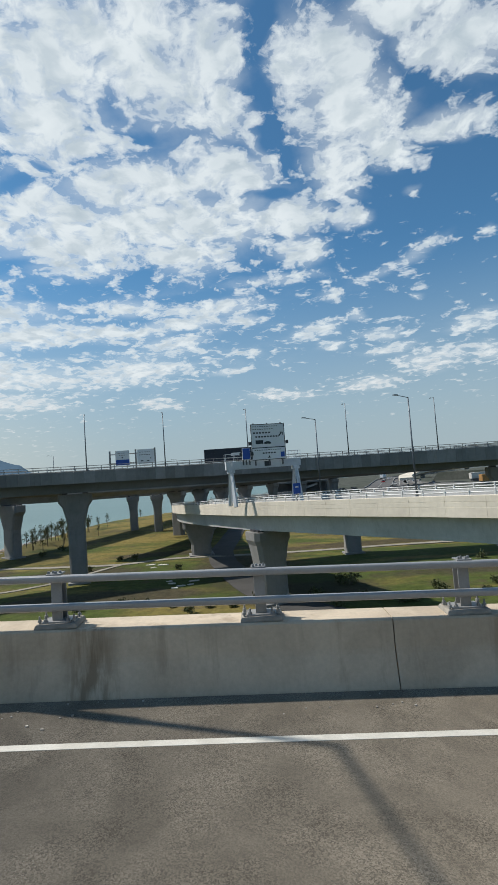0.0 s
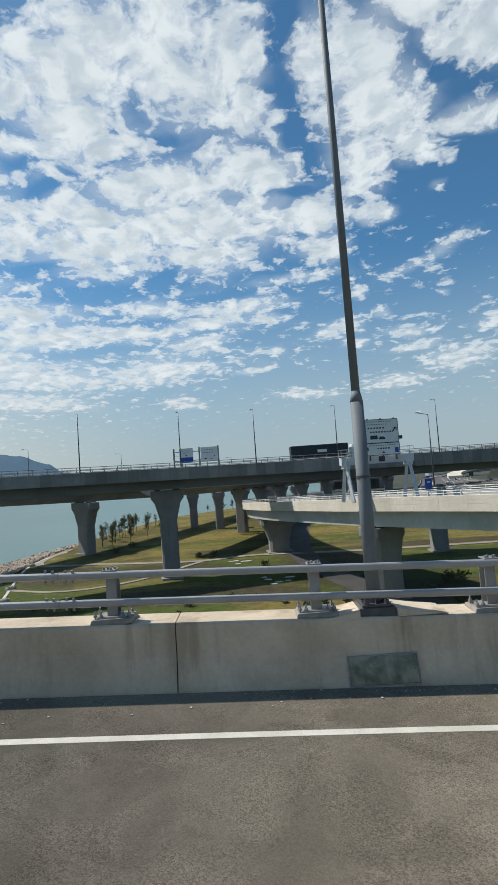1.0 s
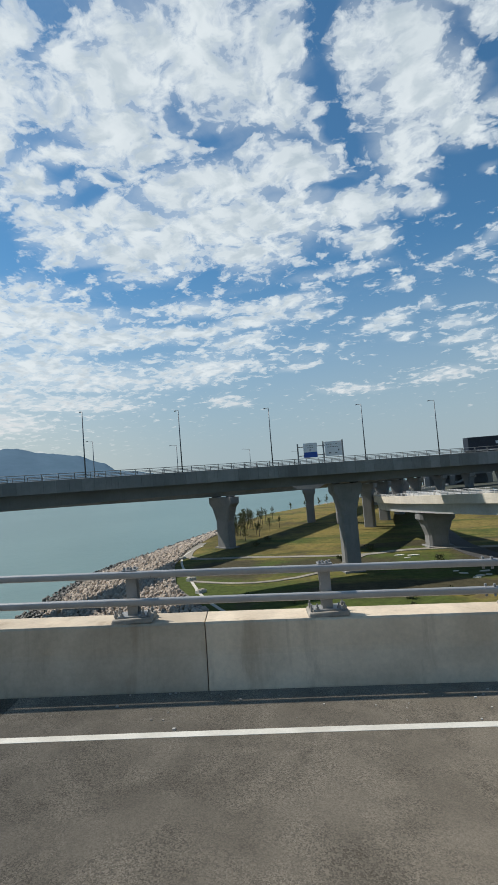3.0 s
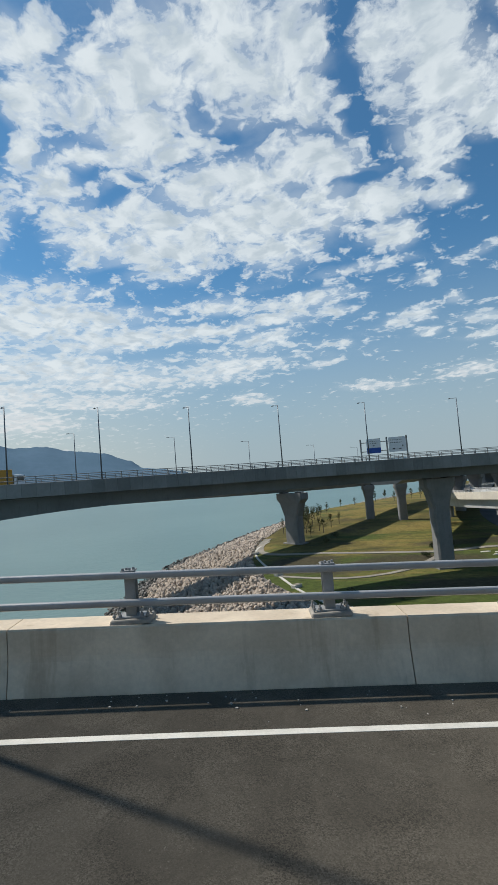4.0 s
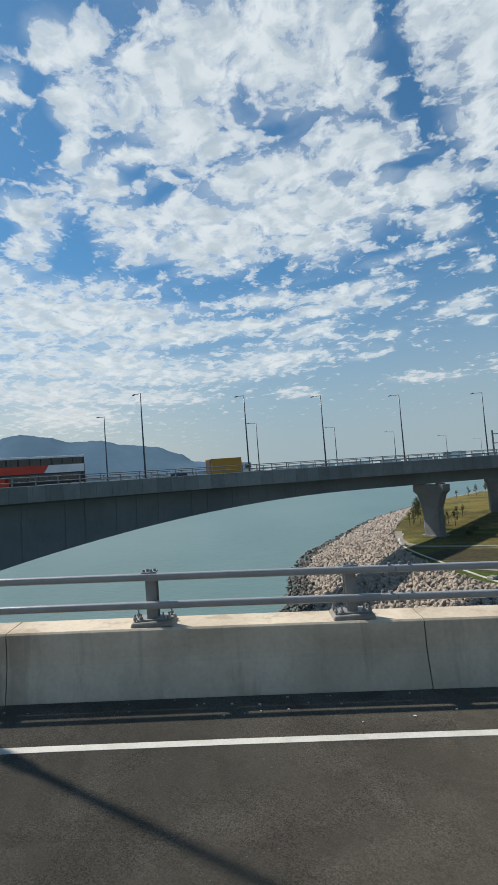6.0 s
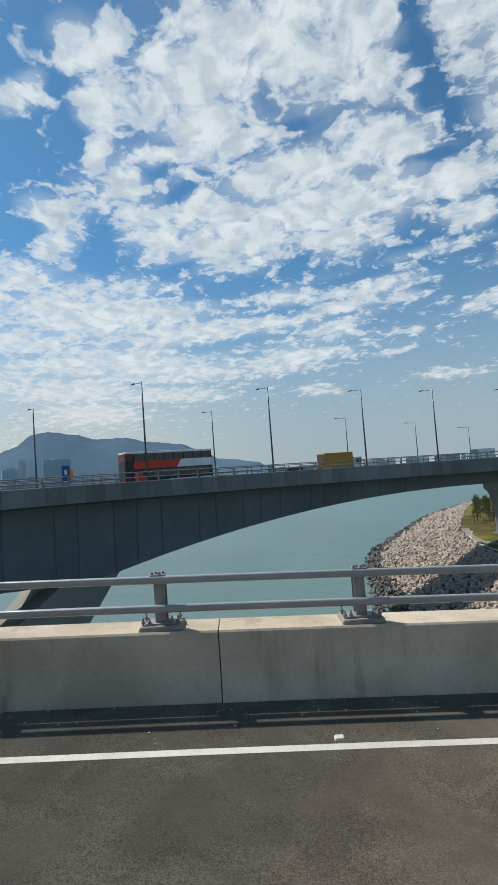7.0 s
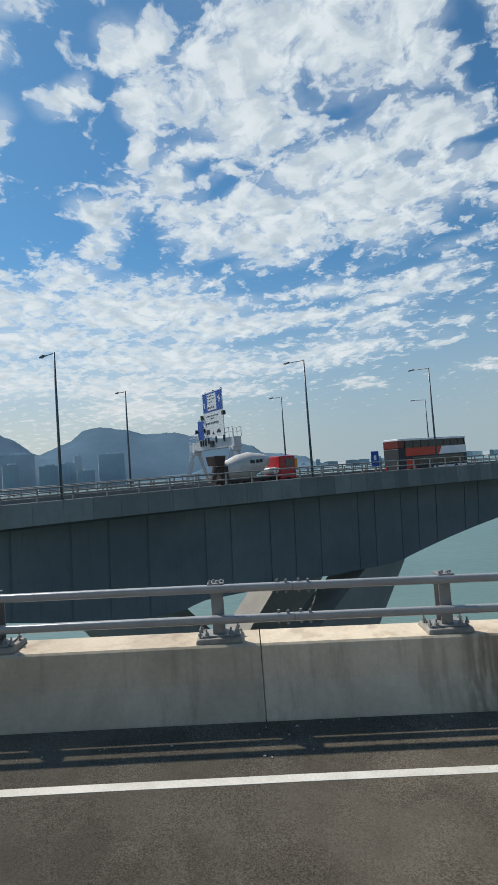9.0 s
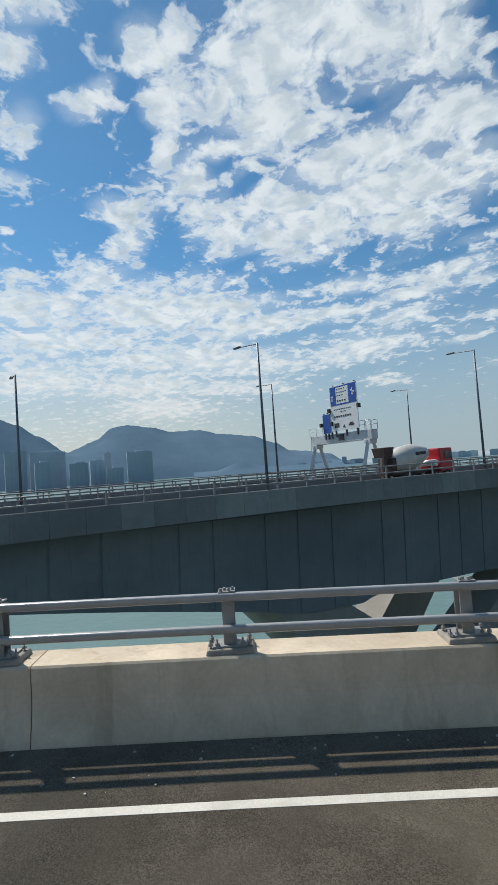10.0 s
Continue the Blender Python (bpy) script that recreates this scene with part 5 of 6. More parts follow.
def shrub(x, y, r0, seed):
    r = random.Random(seed)
    ob = thing("shrub", "small untidy shrub in rough grass", "shrub", turned(x, y, land_z(x, y) - 0.05, 0), "shrubs below the bridge")
    bm = bmesh.new()
    centres = []
    for k in range(7):
        a = r.uniform(0, 6.28)
        e = (math.cos(a) * r0 * r.uniform(0.2, 0.9), math.sin(a) * r0 * r.uniform(0.2, 0.9), r0 * r.uniform(0.4, 1.1))
        rod(bm, (0, 0, 0), e, 0.03, 0.01, 5)
        centres.append((e, r0 * 0.28))
    part("branchwork", bm, M_BARK, ob)
    part("crown", leaf_bm(r, centres, 220, 0.12 + 0.06 * r0), M_LEAF, ob)


for i in range(24):
    shrub(-36 + i * 2.9 + rng.uniform(-2, 2), 64.0 + 0.15 * i + rng.uniform(-3, 6), rng.uniform(0.4, 1.15), 300 + i)
for i, (x, y, s) in enumerate(((8, 76, 1.5), (6.5, 77.5, 1.1), (-46, 100, 0.9), (-40, 112, 1.0), (-44, 113, 0.8), (-26, 98, 0.8), (-60, 68, 0.9), (-52, 66, 1.0), (34, 92, 1.0), (42, 96, 1.2), (28, 84, 0.8), (-72, 128, 1.0), (-70, 136, 1.1))):
    shrub(x, y, s, 400 + i)


# ---------------------------------------------------------------- sign gantries
def bars(parent, m, rows, mat=M_INK):
    """Plain bars in place of writing: (x, z, width, height) on a sign face."""
    bm = bmesh.new()
    for x, z, w, h in rows:
        box(bm, (x, -0.012, z), (w * 0.8, 0.02, h * 0.6), m)
    tagged(part("lettering", bm, mat, parent), kind="stuff")


def words(x, z, count, w, h, gap):
    return [(x + i * (w + gap), z, w, h) for i in range(count)]


def gantry(a, b, deck, beam, label, signs):
    """A white portal: A-frame legs at a and b, a box beam with walkway rails, and signs standing on it.
    signs: (centre from a, bottom, width, height, painter)."""
    a, b = Vector((*a, 0)), Vector((*b, 0))
    span = (b - a).length
    ob = thing("sign_gantry", label, "sign gantry", turned(a.x, a.y, 0, math.atan2(b.y - a.y, b.x - a.x)))
    for x in (0.35, span - 0.35):
        for dy in (-1.9, 1.9):
            bm = rod(bmesh.new(), (x, dy, deck), (x, dy * 0.2, beam + 0.1), 0.32, 0.27, 4)
            part("leg", bm, M_GANTRY, ob)
        part("leg_cap", box(bmesh.new(), (x, 0, beam), (1.0, 1.1, 0.5), bevel=0.03), M_GANTRY, ob)
    part("beam", box(bmesh.new(), (span / 2, 0, beam + 0.8), (span + 0.8, 1.0, 1.15), bevel=0.03), M_GANTRY, ob, "white box beam")
    part("lamp_box", box(bmesh.new(), (span * 0.55, -0.56, beam + 0.85), (0.95, 0.14, 0.75), bevel=0.02), M_INK, ob)
    for dy in (-0.55, 0.55):
        for x0, x1 in ((-0.4, span * 0.22), (span * 0.86, span + 0.4)):
            for z in (2.0, 2.5):
                part("walkway_bar", rod(bmesh.new(), (x0, dy, beam + z), (x1, dy, beam + z), 0.035, 0.035, 6), M_GANTRY, ob)
            for k in range(3):
                x = x0 + (x1 - x0) * k / 2
                part("walkway_post", rod(bmesh.new(), (x, dy, beam + 1.35), (x, dy, beam + 2.52), 0.035, 0.035, 6), M_GANTRY, ob)
    bm = bmesh.new()
    for dx in (-0.25, 0.25):
        rod(bm, (0.3 + dx, -1.1, deck + 0.4), (0.3 + dx, -0.75, beam + 1.5), 0.03, 0.03, 6)
    for k in range(14):
        t = k / 13
        rod(bm, (0.05, -1.1 + 0.35 * t, deck + 0.4 + (beam + 1.0 - deck) * t), (0.55, -1.1 + 0.35 * t, deck + 0.4 + (beam + 1.0 - deck) * t), 0.022, 0.022, 5)
    part("ladder", bm, M_GANTRY, ob)
    for cx, z0, w, h, paint in signs:
        m = Matrix.Translation((cx, -0.75, z0 + h / 2))
        board = part("sign_board", box(bmesh.new(), (0, 0, 0), (w, 0.10, h), m, bevel=0.01), M_SIGN, ob)
        paint(board, m @ Matrix.Translation((0, -0.05, 0)), w, h)
        bm = bmesh.new()
        for x in (-w * 0.4, 0, w * 0.4):
            box(bm, (x, 0.18, -0.3), (0.16, 0.2, h + 0.9), m)
        part("sign_post", bm, M_DARK, ob)
        for x in (-w / 2 - 0.25, w / 2 + 0.25):
            part("sign_lamp", box(bmesh.new(), (x, -0.1, -h * 0.03), (0.34, 0.4, 0.5), m, bevel=0.03), M_INK, ob)


def border(board, m, w, h, mat=M_INK, t=0.10):
    bm = bmesh.new()
    for z in (-h / 2 + t / 2, h / 2 - t / 2):
        box(bm, (0, -0.006, z), (w, 0.02, t), m)
    for x in (-w / 2 + t / 2, w / 2 - t / 2):
        box(bm, (x, -0.006, 0), (t, 0.02, h - 2 * t), m)
    part("border", bm, mat, board)


def paint_ramp_sign(board, m, w, h):
    border(board, m, w, h)
    part("divider", box(bmesh.new(), (0, -0.008, -h * 0.16), (w - 0.2, 0.02, 0.13), m), M_INK, board)
    rows = words(-w * 0.42, h * 0.43, 11, 0.26, 0.16, 0.10) + words(-w * 0.42, h * 0.355, 9, 0.26, 0.16, 0.10)
    rows += words(-w * 0.40, h * 0.255, 6, 0.34, 0.36, 0.12) + words(-w * 0.34, h * 0.145, 8, 0.34, 0.36, 0.10)
    rows += words(-w * 0.40, -h * 0.225, 12, 0.26, 0.15, 0.09) + words(-w * 0.16, -h * 0.31, 5, 0.32, 0.34, 0.1)
    bars(board, m, rows)
    bm = box(bmesh.new(), (-w * 0.26, -0.012, h * 0.0), (1.15, 0.02, 0.55), m)
    box(bm, (-w * 0.02, -0.012, -h * 0.035), (1.05, 0.02, 0.26), m)
    box(bm, (-w * 0.02, -0.012, -h * 0.005), (0.6, 0.02, 0.2), m)
    part("vehicle_symbol", bm, M_INK, board)
    bm = box(bmesh.new(), (w * 0.36, -0.012, h * 0.19), (0.16, 0.02, 0.8), m @ pose(w * 0.36, 0, h * 0.19) @ pose(0, 0, 0, 0, 40, 0) @ pose(-w * 0.36, 0, -h * 0.19))
    box(bm, (w * 0.40, -0.012, h * 0.245), (0.45, 0.02, 0.14), m)
    box(bm, (w * 0.435, -0.012, h * 0.215), (0.14, 0.02, 0.42), m)
    part("arrow", bm, M_INK, board)
    part("parking_symbol", box(bmesh.new(), (w * 0.40, -0.012, -h * 0.37), (0.6, 0.02, 0.75), m), M_BLUE, board)
    bm = box(bmesh.new(), (0, -0.012, -h * 0.415), (0.16, 0.02, 0.3), m)
    box(bm, (0, -0.012, -h * 0.435), (0.5, 0.02, 0.12), m)
    part("arrow", bm, M_INK, board)


def paint_small_blue(board, m, w, h):
    part("face", box(bmesh.new(), (0, -0.006, 0), (w - 0.1, 0.02, h - 0.1), m), M_BLUE, board)


def paint_airport_sign(board, m, w, h):
    part("face", box(bmesh.new(), (0, -0.006, h * 0.27), (w - 0.16, 0.02, h * 0.42), m), M_BLUE, board)
    part("panel", box(bmesh.new(), (-w * 0.02, -0.012, h * 0.27), (w * 0.46, 0.022, h * 0.36), m), M_SIGN, board)
    bars(board, m @ Matrix.Translation((0, -0.014, 0)), words(-w * 0.2, h * 0.41, 4, 0.3, 0.16, 0.12) + words(-w * 0.2, h * 0.34, 5, 0.28, 0.16, 0.1) + words(-w * 0.2, h * 0.27, 3, 0.34, 0.16, 0.1) + words(-w * 0.2, h * 0.15, 4, 0.32, 0.34, 0.12))
    bm = box(bmesh.new(), (w * 0.36, -0.014, h * 0.30), (0.14, 0.02, 0.9), m)
    box(bm, (w * 0.36, -0.014, h * 0.31), (0.75, 0.02, 0.16), m @ pose(w * 0.36, 0, h * 0.31) @ pose(0, 0, 0, 0, 25, 0) @ pose(-w * 0.36, 0, -h * 0.31))
    box(bm, (w * 0.36, -0.014, h * 0.25), (0.36, 0.02, 0.12), m)
    box(bm, (-w * 0.41, -0.014, h * 0.21), (0.14, 0.02, 0.6), m)
    box(bm, (-w * 0.41, -0.014, h * 0.26), (0.4, 0.02, 0.13), m)
    part("symbol", bm, M_SIGN, board)
    bars(board, m, words(-w * 0.36, -h * 0.03, 10, 0.24, 0.17, 0.08) + words(-w * 0.1, -h * 0.09, 3, 0.26, 0.17, 0.08) + words(-w * 0.36, -h * 0.19, 8, 0.3, 0.36, 0.1))
    bm = box(bmesh.new(), (-w * 0.3, -0.012, -h * 0.38), (0.8, 0.02, 0.55), m)
    box(bm, (w * 0.24, -0.012, -h * 0.40), (0.95, 0.02, 0.24), m)
    box(bm, (w * 0.24, -0.012, -h * 0.365), (0.5, 0.02, 0.2), m)
    box(bm, (-w * 0.03, -0.012, -h * 0.41), (0.14, 0.02, 0.3), m)
    box(bm, (-w * 0.03, -0.012, -h * 0.43), (0.4, 0.02, 0.12), m)
    part("vehicle_symbol", bm, M_INK, board)


gantry((-9.2, 65.1), (0.8, 68.6), -1.75, 3.3, "white portal gantry with a large lane sign over the ramp",
       [(6.1, 4.65, 5.2, 5.3, paint_ramp_sign), (2.65, 4.85, 1.2, 1.7, paint_small_blue)])
gantry((-151.3, 13.9), (-142.0, 9.0), 5.9, 10.6, "white portal gantry with a tall airport direction sign",
       [(6.9, 12.3, 4.8, 5.6, paint_airport_sign), (3.55, 12.1, 1.6, 2.5, paint_small_blue)])


def double_sign():
    """Two boards between three posts on the bridge behind."""
    ob = thing("direction_sign", "pair of white and blue road signs between steel posts", "road sign", turned(-61.0, 154.6, 0.0, radians(8)))
    for x in (0.0, 8.6, 15.0):
        part("post", box(bmesh.new(), (x, 0, 7.2), (0.5, 0.5, 12.8 + 0.04 * x)), M_STEEL, ob)
    for z in (9.4, 12.4):
        part("cross_bar", rod(bmesh.new(), (0, 0, z), (15, 0, z), 0.14, 0.14, 8), M_STEEL, ob)
    for x, w in ((4.2, 4.6), (11.9, 5.6)):
        m = Matrix.Translation((x, -0.35, 11.1))
        board = part("sign_board", box(bmesh.new(), (0, 0, 0), (w, 0.12, 4.9), m), M_SIGN, ob)
        if w < 5:
            part("face", box(bmesh.new(), (0, -0.07, -1.5), (w - 0.1, 0.02, 1.8), m), M_BLUE, board)
            bars(board, m @ Matrix.Translation((0, -0.06, 0)), words(-1.3, 1.6, 5, 0.4, 0.25, 0.15) + words(-0.9, 0.9, 4, 0.4, 0.3, 0.15) + [(0, 0.1, 0.7, 0.5)])
        else:
            bars(board, m @ Matrix.Translation((0, -0.06, 0)), words(-2.0, 1.5, 7, 0.4, 0.25, 0.15) + words(-2.0, 0.6, 7, 0.4, 0.35, 0.15) + [(-1.2, -1.4, 1.0, 0.6), (0.8, -1.5, 1.0, 0.4), (1.7, -0.6, 0.4, 0.8)])


double_sign()


def post_sign(m, w, h, lift, mat, label, rows=(), ink=M_INK):
    ob = thing("road_sign", label, "road sign", m)
    part("post", rod(bmesh.new(), (0, 0, 0), (0, 0, lift + h), 0.06, 0.06, 8), M_STEEL, ob)
    board = part("board", box(bmesh.new(), (0, -0.1, lift + h / 2), (w, 0.06, h), bevel=0.01), mat, ob)
    bars(board, Matrix.Translation((0, -0.135, lift + h / 2)), rows, ink)


def sea_facing(a, r, z):
    x, y, _, c, s = arc(a, r)
    return turned(x, y, z, radians(28))


post_sign(sea_facing(148.6, 199.5, 5.4), 1.5, 1.6, 2.1, M_YELLOW, "square yellow road works sign on a post", [(-0.1, 0.3, 0.7, 0.2), (0.1, -0.1, 0.8, 0.2), (0, -0.45, 0.5, 0.18)])
post_sign(sea_facing(150.7, 175.9, 6.05), 0.75, 1.5, 1.35, M_BLUE, "narrow blue speed camera sign on a post", [(0.0, 0.1, 0.3, 0.8)], M_SIGN)
post_sign(sea_facing(146.0, 186.5, 5.8), 0.9, 0.9, 1.7, M_RED, "small square red sign on a post", [(0.0, 0.0, 0.5, 0.4)], M_SIGN)


# ---------------------------------------------------------------- vehicles
def wheels(ob, axles, half, r, wide=0.3):
    for x in axles:
        for sy in (-1, 1):
            tyre = part("wheel", rod(bmesh.new(), (x, sy * half, r), (x, sy * (half - wide), r), r, r, 18), M_TYRE, ob)
            part("rim", rod(bmesh.new(), (x, sy * (half + 0.01), r), (x, sy * (half - 0.05), r), r * 0.58, r * 0.5, 12), M_STEEL, tyre)


def side_windows(ob, xs, w, z, h, half, mat=M_GLASS, name="window"):
    for x in xs:
        for sy in (-1, 1):
            part(name, box(bmesh.new(), (x, sy * half, z), (w, 0.04, h), bevel=0.01), mat, ob)


def double_decker(m):
    ob = thing("double_decker_bus", "black, red and white double-decker coach crossing the bridge", "bus", m)
    L, half = 11.4, 1.25
    part("body", box(bmesh.new(), (0, 0, 1.82), (L, 2 * half, 2.95), bevel=0.1), M_INK, ob, "black lower body with a dark window band")
    part("rear_end", box(bmesh.new(), (-L / 2 + 0.5, 0, 3.75), (1.0, 2 * half, 1.0), bevel=0.1), M_BUSDARK, ob, "dark red rear corner")
    part("roof", box(bmesh.new(), (0, 0, 4.27), (L, 2 * half + 0.03, 0.26), bevel=0.06), M_BUSWHITE, ob, "white roof")
    part("floor_upper", box(bmesh.new(), (0.4, 0, 3.27), (L - 1.2, 2 * half - 0.06, 0.1)), M_INK, ob)
    for sy in (-1, 1):
        part("red_flank", prism([(-L / 2 + 1.05, 2.35), (0.7, 2.35), (1.3, 3.3), (-L / 2 + 1.05, 3.3)], sy * (half - 0.05), sy * (half + 0.012), lambda x, y, z: (x, y, z)), M_BUSRED, ob, "red panel over the rear half")
        part("red_skirt", box(bmesh.new(), (-3.9, sy * half, 1.35), (1.5, 0.03, 1.3)), M_BUSRED, ob)
        part("white_flank", prism([(0.75, 2.35), (L / 2 - 0.1, 2.35), (L / 2 - 0.1, 3.3), (1.35, 3.3)], sy * (half - 0.05), sy * (half + 0.012), lambda x, y, z: (x, y, z)), M_BUSWHITE, ob, "white panel over the front half")
        part("white_skirt", box(bmesh.new(), (2.6, sy * half, 0.72), (5.8, 0.03, 0.55)), M_BUSWHITE, ob)
        for i in range(9):
            x = -4.6 + i * 1.26
            part("pillar", box(bmesh.new(), (x, sy * (half - 0.05), 3.73), (0.12, 0.08, 0.9)), M_INK, ob)
            if i < 8:
                part("window", box(bmesh.new(), (x + 0.63, sy * (half - 0.03), 3.73), (1.12, 0.02, 0.86)), M_CLEAR, ob)
        for i in range(7):
            part("lower_window", box(bmesh.new(), (-3.0 + i * 1.25, sy * half, 1.78), (1.2, 0.03, 0.85), bevel=0.01), M_GLASS, ob)
    for i in range(11):
        for y in (-0.75, 0.75):
            part("seat", box(bmesh.new(), (-4.2 + i * 0.82, y, 3.62), (0.14, 0.9, 0.66), bevel=0.04, taper=0.9), M_INK, ob)
    part("windscreen", box(bmesh.new(), (L / 2, 0, 1.9), (0.05, 2.2, 1.4), bevel=0.01), M_GLASS, ob)
    part("upper_windscreen", box(bmesh.new(), (L / 2 - 0.05, 0, 3.73), (0.05, 2.2, 0.9), bevel=0.01), M_CLEAR, ob)
    for y in (-0.95, 0.95):
        part("tail_light", box(bmesh.new(), (-L / 2, y, 1.1), (0.06, 0.3, 0.5)), M_RED, ob)
    wheels(ob, (-3.9, -2.6, 3.6), half + 0.02, 0.5)


def container_lorry(m):
    ob = thing("container_lorry", "white tractor pulling a dark navy shipping container", "lorry", m)
    box_ = part("container", box(bmesh.new(), (-2.4, 0, 2.75), (12.2, 2.44, 2.75), bevel=0.02), M_NAVY, ob, "dark navy container")
    bm = bmesh.new()
    for i in range(44):
        for sy in (-1, 1):
            box(bm, (-8.3 + i * 0.275, sy * 1.235, 2.75), (0.14, 0.04, 2.45))
    tagged(part("corrugation", bm, M_NAVY, box_), kind="stuff")
    part("mark", box(bmesh.new(), (-1.9, -1.262, 2.8), (2.0, 0.02, 0.6)), M_SIGN, box_, "pale company mark")
    part("chassis", box(bmesh.new(), (-1.5, 0, 1.1), (14.5, 0.9, 0.3)), M_DARK, ob)
    part("cab", box(bmesh.new(), (5.5, 0, 2.0), (2.3, 2.4, 2.6), bevel=0.12, taper=0.96), M_WHITE, ob)
    part("deflector", box(bmesh.new(), (5.1, 0, 3.5), (1.4, 2.1, 0.5), bevel=0.1, taper=0.8), M_WHITE, ob)
    side_windows(ob, (5.85,), 1.1, 2.45, 0.8, 1.19)
    part("windscreen", box(bmesh.new(), (6.63, 0, 2.45), (0.06, 2.1, 0.95)), M_GLASS, ob)
    wheels(ob, (-7.4, -6.1, -4.8, 1.9, 3.2, 6.0), 1.22, 0.5)


def box_lorry(m):
    ob = thing("box_lorry", "yellow box van lorry with a white cab", "lorry", m)
    part("box_body", box(bmesh.new(), (-0.8, 0, 2.05), (4.9, 2.2, 2.2), bevel=0.05), M_BOX, ob, "mustard-yellow box body")
    part("roller_door", box(bmesh.new(), (-3.27, 0, 2.05), (0.06, 1.9, 1.9)), M_RUST, ob, "dark roller door")
    part("cab", box(bmesh.new(), (2.55, 0, 1.45), (1.6, 2.0, 1.9), bevel=0.12, taper=0.9), M_WHITE, ob)
    side_windows(ob, (2.7,), 0.9, 1.8, 0.6, 0.99)
    part("windscreen", box(bmesh.new(), (3.3, 0, 1.85), (0.08, 1.7, 0.7)), M_GLASS, ob)
    part("chassis", box(bmesh.new(), (-0.3, 0, 0.75), (6.2, 0.9, 0.3)), M_DARK, ob)
    wheels(ob, (-2.0, 2.4), 1.1, 0.42)


def saloon_car(m, mat, label):
    ob = thing("car", label, "car", m)
    bm = box(bmesh.new(), (0, 0, 0.62), (4.6, 1.8, 0.62), bevel=0.14)
    part("body", bm, mat, ob)
    part("cabin", box(bmesh.new(), (-0.25, 0, 1.18), (2.7, 1.6, 0.56), bevel=0.12, taper=0.82), M_GLASS, ob)
    part("roof", box(bmesh.new(), (-0.25, 0, 1.45), (1.9, 1.3, 0.06), bevel=0.02), mat, ob)
    part("tail_light", box(bmesh.new(), (-2.3, -0.65, 0.75), (0.06, 0.35, 0.16)), M_RED, ob)
    part("tail_light", box(bmesh.new(), (-2.3, 0.65, 0.75), (0.06, 0.35, 0.16)), M_RED, ob)
    wheels(ob, (-1.4, 1.4), 0.9, 0.33, 0.22)


def mixer_lorry(m):
    ob = thing("concrete_mixer_lorry", "concrete mixer lorry with a red cab and a grey drum", "lorry", m)
    part("chassis", box(bmesh.new(), (-0.6, 0, 1.0), (8.0, 0.9, 0.32)), M_RUST, ob)
    part("cab", box(bmesh.new(), (3.4, 0, 1.95), (2.1, 2.4, 2.3), bevel=0.12, taper=0.95), M_RED, ob, "red cab")
    side_windows(ob, (3.6,), 1.0, 2.4, 0.75, 1.19)
    part("windscreen", box(bmesh.new(), (4.42, 0, 2.4), (0.06, 2.1, 0.85)), M_GLASS, ob)
    bm = bmesh.new()
    rings = [(-3.9, 0.55), (-3.4, 0.8), (-1.9, 1.2), (-0.6, 1.25), (0.9, 0.85), (1.6, 0.6)]
    prev = None
    for x, r in rings:
        c = 2.35 - 0.13 * (x + 1.2) * -1
        ring = [bm.verts.new((x, r * math.cos(k * math.tau / 20), c + r * math.sin(k * math.tau / 20))) for k in range(20)]
        if prev:
            for k in range(20):
                bm.faces.new((prev[k], prev[(k + 1) % 20], ring[(k + 1) % 20], ring[k]))
        else:
            bm.faces.new(ring)
        prev = ring
    bm.faces.new(prev[::-1])
    bmesh.ops.recalc_face_normals(bm, faces=bm.faces)
    drum = part("drum", bm, M_DRUM, ob, "grey rotating drum", smooth=True)
    bm = bmesh.new()
    for dx, w in ((-0.9, 0.5), (-0.3, 0.35), (0.1, 0.3)):
        box(bm, (dx, -1.22, 2.75 + 0.04 * dx), (w, 0.05, 0.3))
    part("lettering", bm, M_INK, drum)
    part("hopper", box(bmesh.new(), (-4.2, 0, 3.0), (1.0, 1.3, 0.9), bevel=0.05, taper=1.25), M_RUST, ob)
    part("chute", rod(bmesh.new(), (-4.5, -0.3, 2.4), (-5.0, -0.6, 1.2), 0.32, 0.22, 10), M_RUST, ob)
    part("rear_frame", box(bmesh.new(), (-3.7, 0, 1.7), (0.5, 1.7, 1.5)), M_RUST, ob)
    part("water_tank", rod(bmesh.new(), (2.0, -1.0, 1.7), (2.0, 1.0, 1.7), 0.32, 0.32, 14), M_WHITE, ob)
    wheels(ob, (-2.9, -1.6, 1.6, 3.3), 1.2, 0.5)


def lane(a, r):
    return arc_pose(a, r, kerb_z(a) - 0.90)


double_decker(lane(146.4, 181.0))
container_lorry(lane(102.1, 181.0))
box_lorry(lane(137.9, 181.0))
saloon_car(lane(140.4, 181.0), M_INK, "dark saloon car on the bridge")
mixer_lorry(lane(154.2, 180.5))
for x, y, turn, mat, word in ((47, 238, 80, M_WHITE, "white car on the road below"), (62, 226, 75, M_DRUM, "pale car on the slip road")):
    saloon_car(turned(x, y, PLATEAU + 0.08, radians(turn)), mat, word)

post_sign(turned(0.44, 55.9, -1.05, radians(20)), 0.95, 1.3, 0.95, M_BLUE, "small blue sign board on the ramp parapet", [(0.0, 0.2, 0.5, 0.3)], M_SIGN)
for x, y, turn, mat, word in ((56, 318, 70, M_DRUM, "pale car at the junction"), (50, 286, 75, M_RED, "red car at the junction"), (61, 330, 75, M_WHITE, "white car at the junction")):
    saloon_car(turned(x, y, PLATEAU + 0.08, radians(turn)), mat, word)


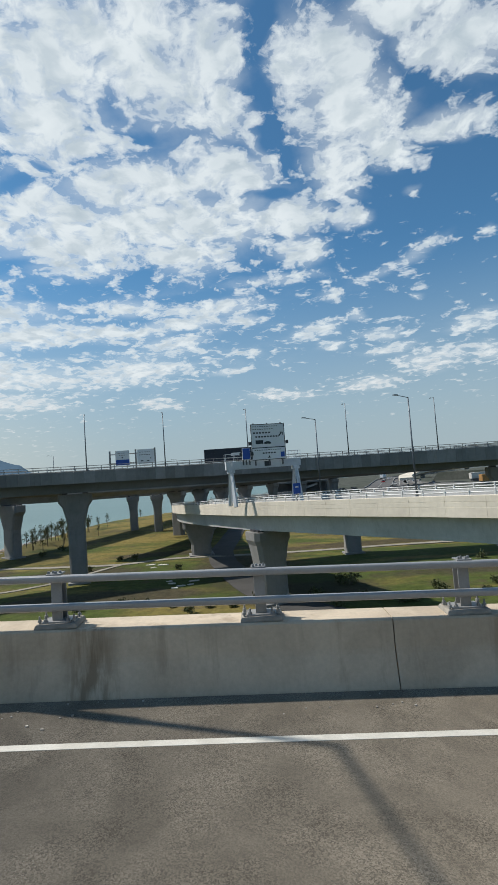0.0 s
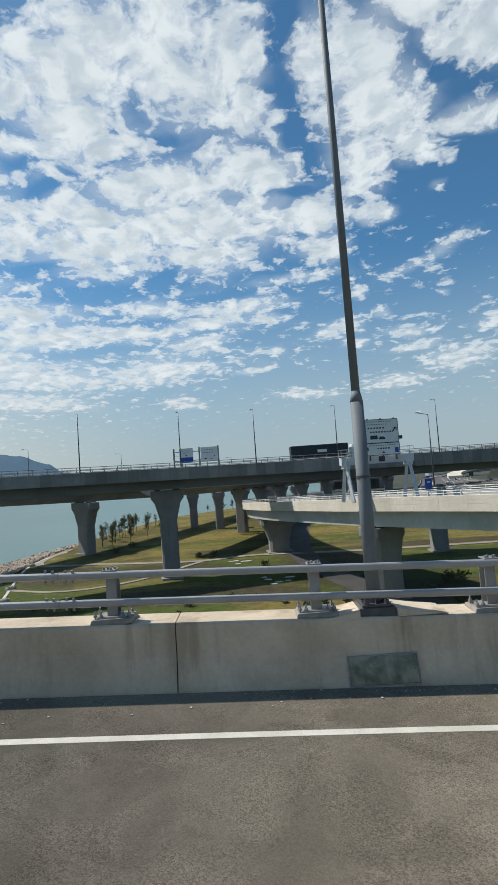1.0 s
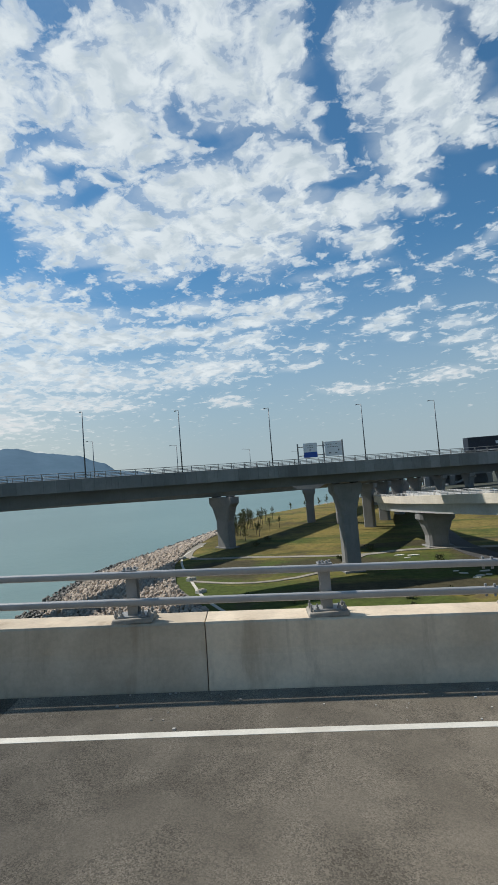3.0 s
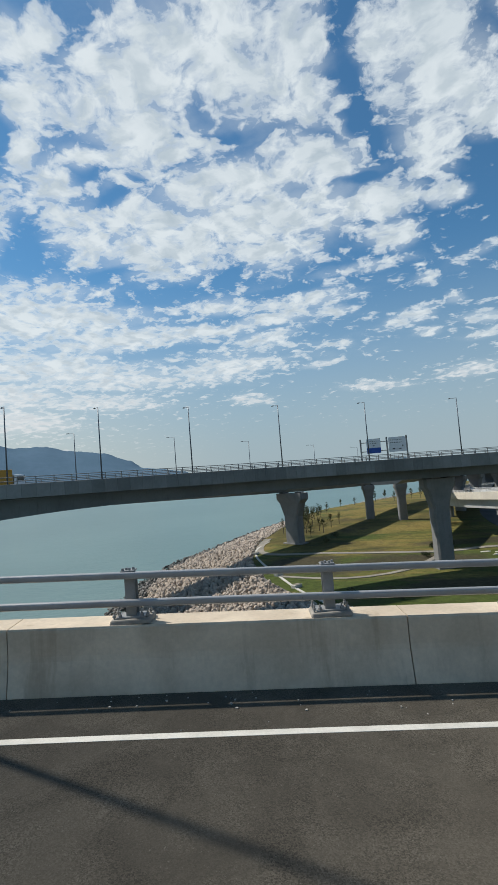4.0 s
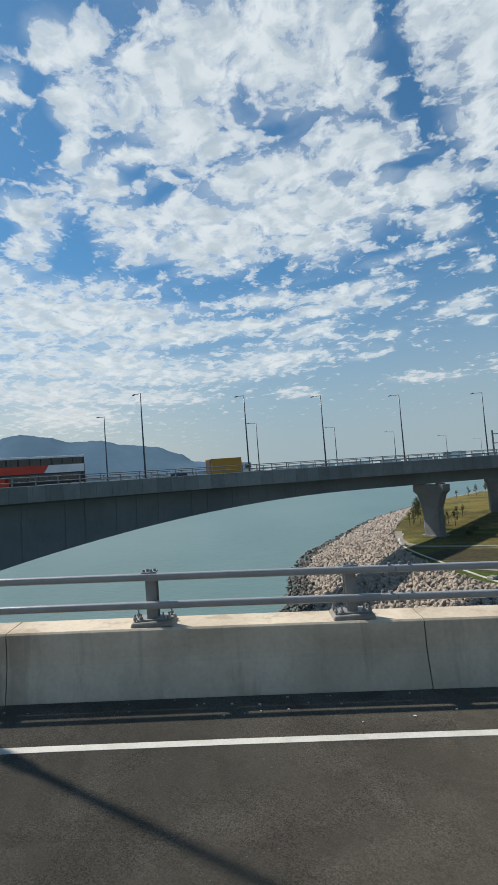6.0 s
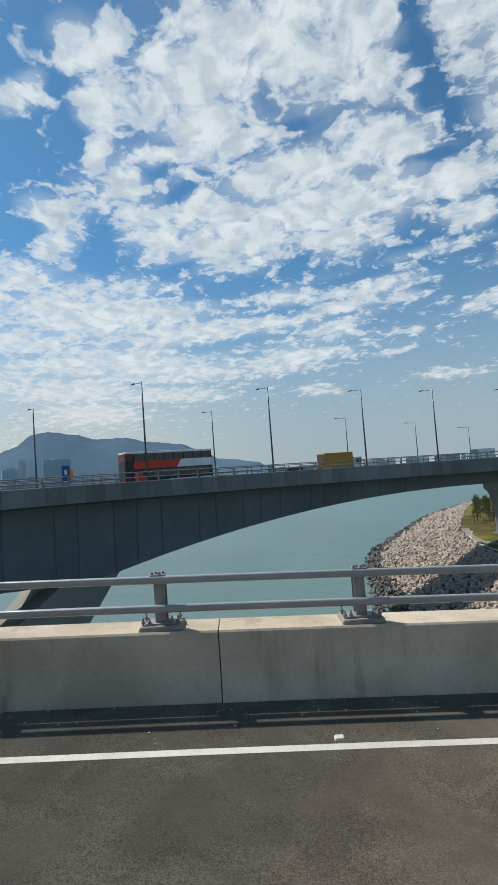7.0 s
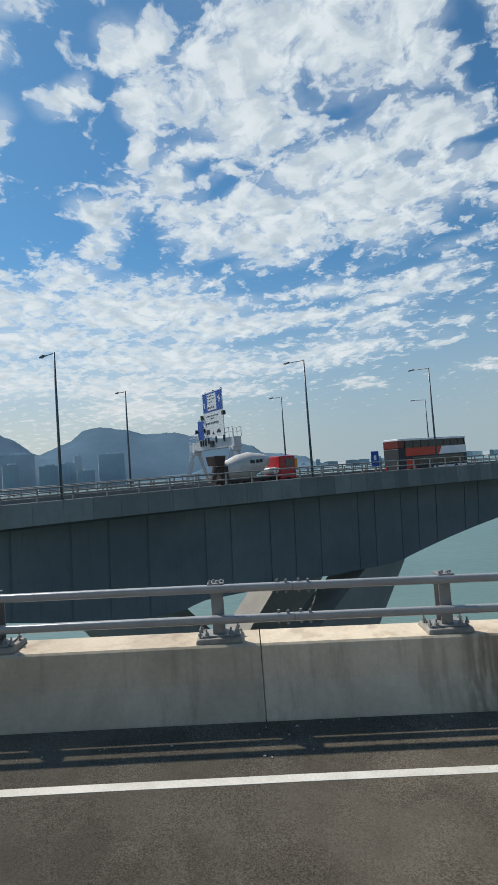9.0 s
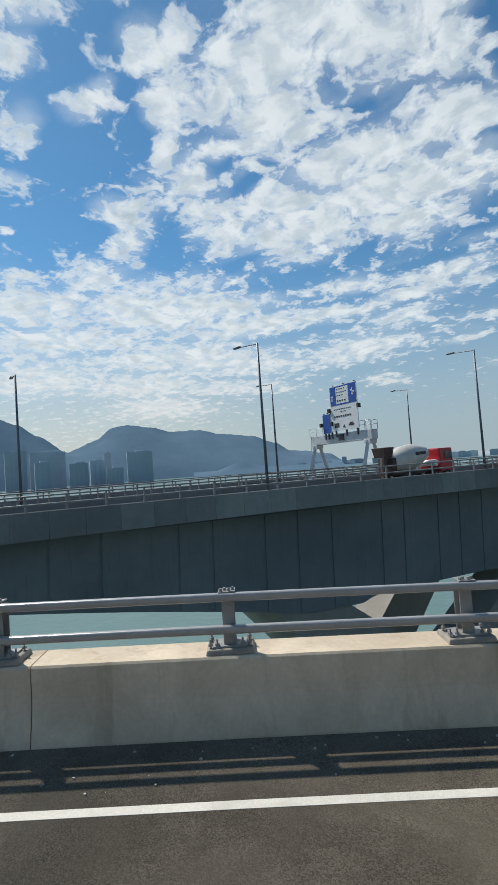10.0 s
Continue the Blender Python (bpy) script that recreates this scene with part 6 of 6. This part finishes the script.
def stack(x, y, turn, length, mat, word):
    ob = thing("shipping_container", word, "container", turned(x, y, PLATEAU + 1.3, radians(turn)), "containers by the far road")
    part("box", box(bmesh.new(), (0, 0, 1.3), (length, 2.44, 2.6), bevel=0.03), mat, ob)
    part("door", box(bmesh.new(), (length / 2 + 0.02, 0, 1.3), (0.06, 2.2, 2.4)), M_DRUM, ob)
    part("base", box(bmesh.new(), (0, 0, -0.65), (length * 0.9, 2.2, 1.3)), M_DARK, ob)


stack(75.5, 196, 12, 7.6, surface("ochre_container", (0.36, 0.19, 0.06), 0.7, vary=0.12), "ochre shipping container on a trailer")
stack(84, 226, 8, 12.2, M_DRUM, "grey shipping container on a trailer")
stack(60, 345, 60, 6.1, M_WHITE, "white shipping container by the road")


def far_deck(points, width, label):
    fr = spline(points, 8.0)
    ob = thing("distant_ramp", label, "bridge", kind="structure")
    part("deck", loft(fr, [(0, 0), (0, -1.4), (-width * 0.25, -2.4), (-width * 0.75, -2.4), (-width, -1.4), (-width, 0)]), M_RAMP, ob)
    for x, y, z, nx, ny in along(fr, 30)[1:]:
        px, py = x - nx * width / 2, y - ny * width / 2
        g = PLATEAU if py < 300 else land_z(px, py)
        part("column", box(bmesh.new(), (px, py, (z - 2.4 + g) / 2), (2.2, 2.2, z - 2.4 - g)), M_PIER, ob)


far_deck([(62, 300, -6.6), (64, 311, -5.3), (74, 320, -3.6), (92, 324, -2.0), (125, 318, -0.6), (190, 300, 0.6)], 8.0, "pale slip ramp curving up behind the bridges")


def abutment():
    """A pale portal wall with two dark bays under the bridges, and a slab sloping up out of one."""
    ob = thing("viaduct_abutment", "pale concrete abutment with two deep bays under the viaduct", "bridge abutment", turned(-12, 236, PLATEAU - 0.3, radians(4)), kind="structure")
    part("back_wall", box(bmesh.new(), (14, 6.0, 2.6), (30, 0.6, 5.4)), M_GIRDER_SHADE, ob)
    part("lintel", box(bmesh.new(), (14, 0.4, 5.2), (31, 2.0, 0.9), bevel=0.05), M_CONCRETE, ob)
    for x in (0.0, 11.5, 28.0):
        part("pillar", box(bmesh.new(), (x, 0.2, 2.4), (2.2, 2.4, 4.9), bevel=0.06), M_CONCRETE, ob)
    part("sloping_slab", prism([(12.5, 0.6), (22.5, 3.4), (22.5, 4.3), (12.5, 1.5)], 1.0, 5.0, lambda x, y, z: (x, y, z)), M_RAMPSIDE, ob)
    part("roof_slab", box(bmesh.new(), (14, 4.0, 5.9), (31, 7.0, 0.5)), M_CONCRETE, ob)


abutment()
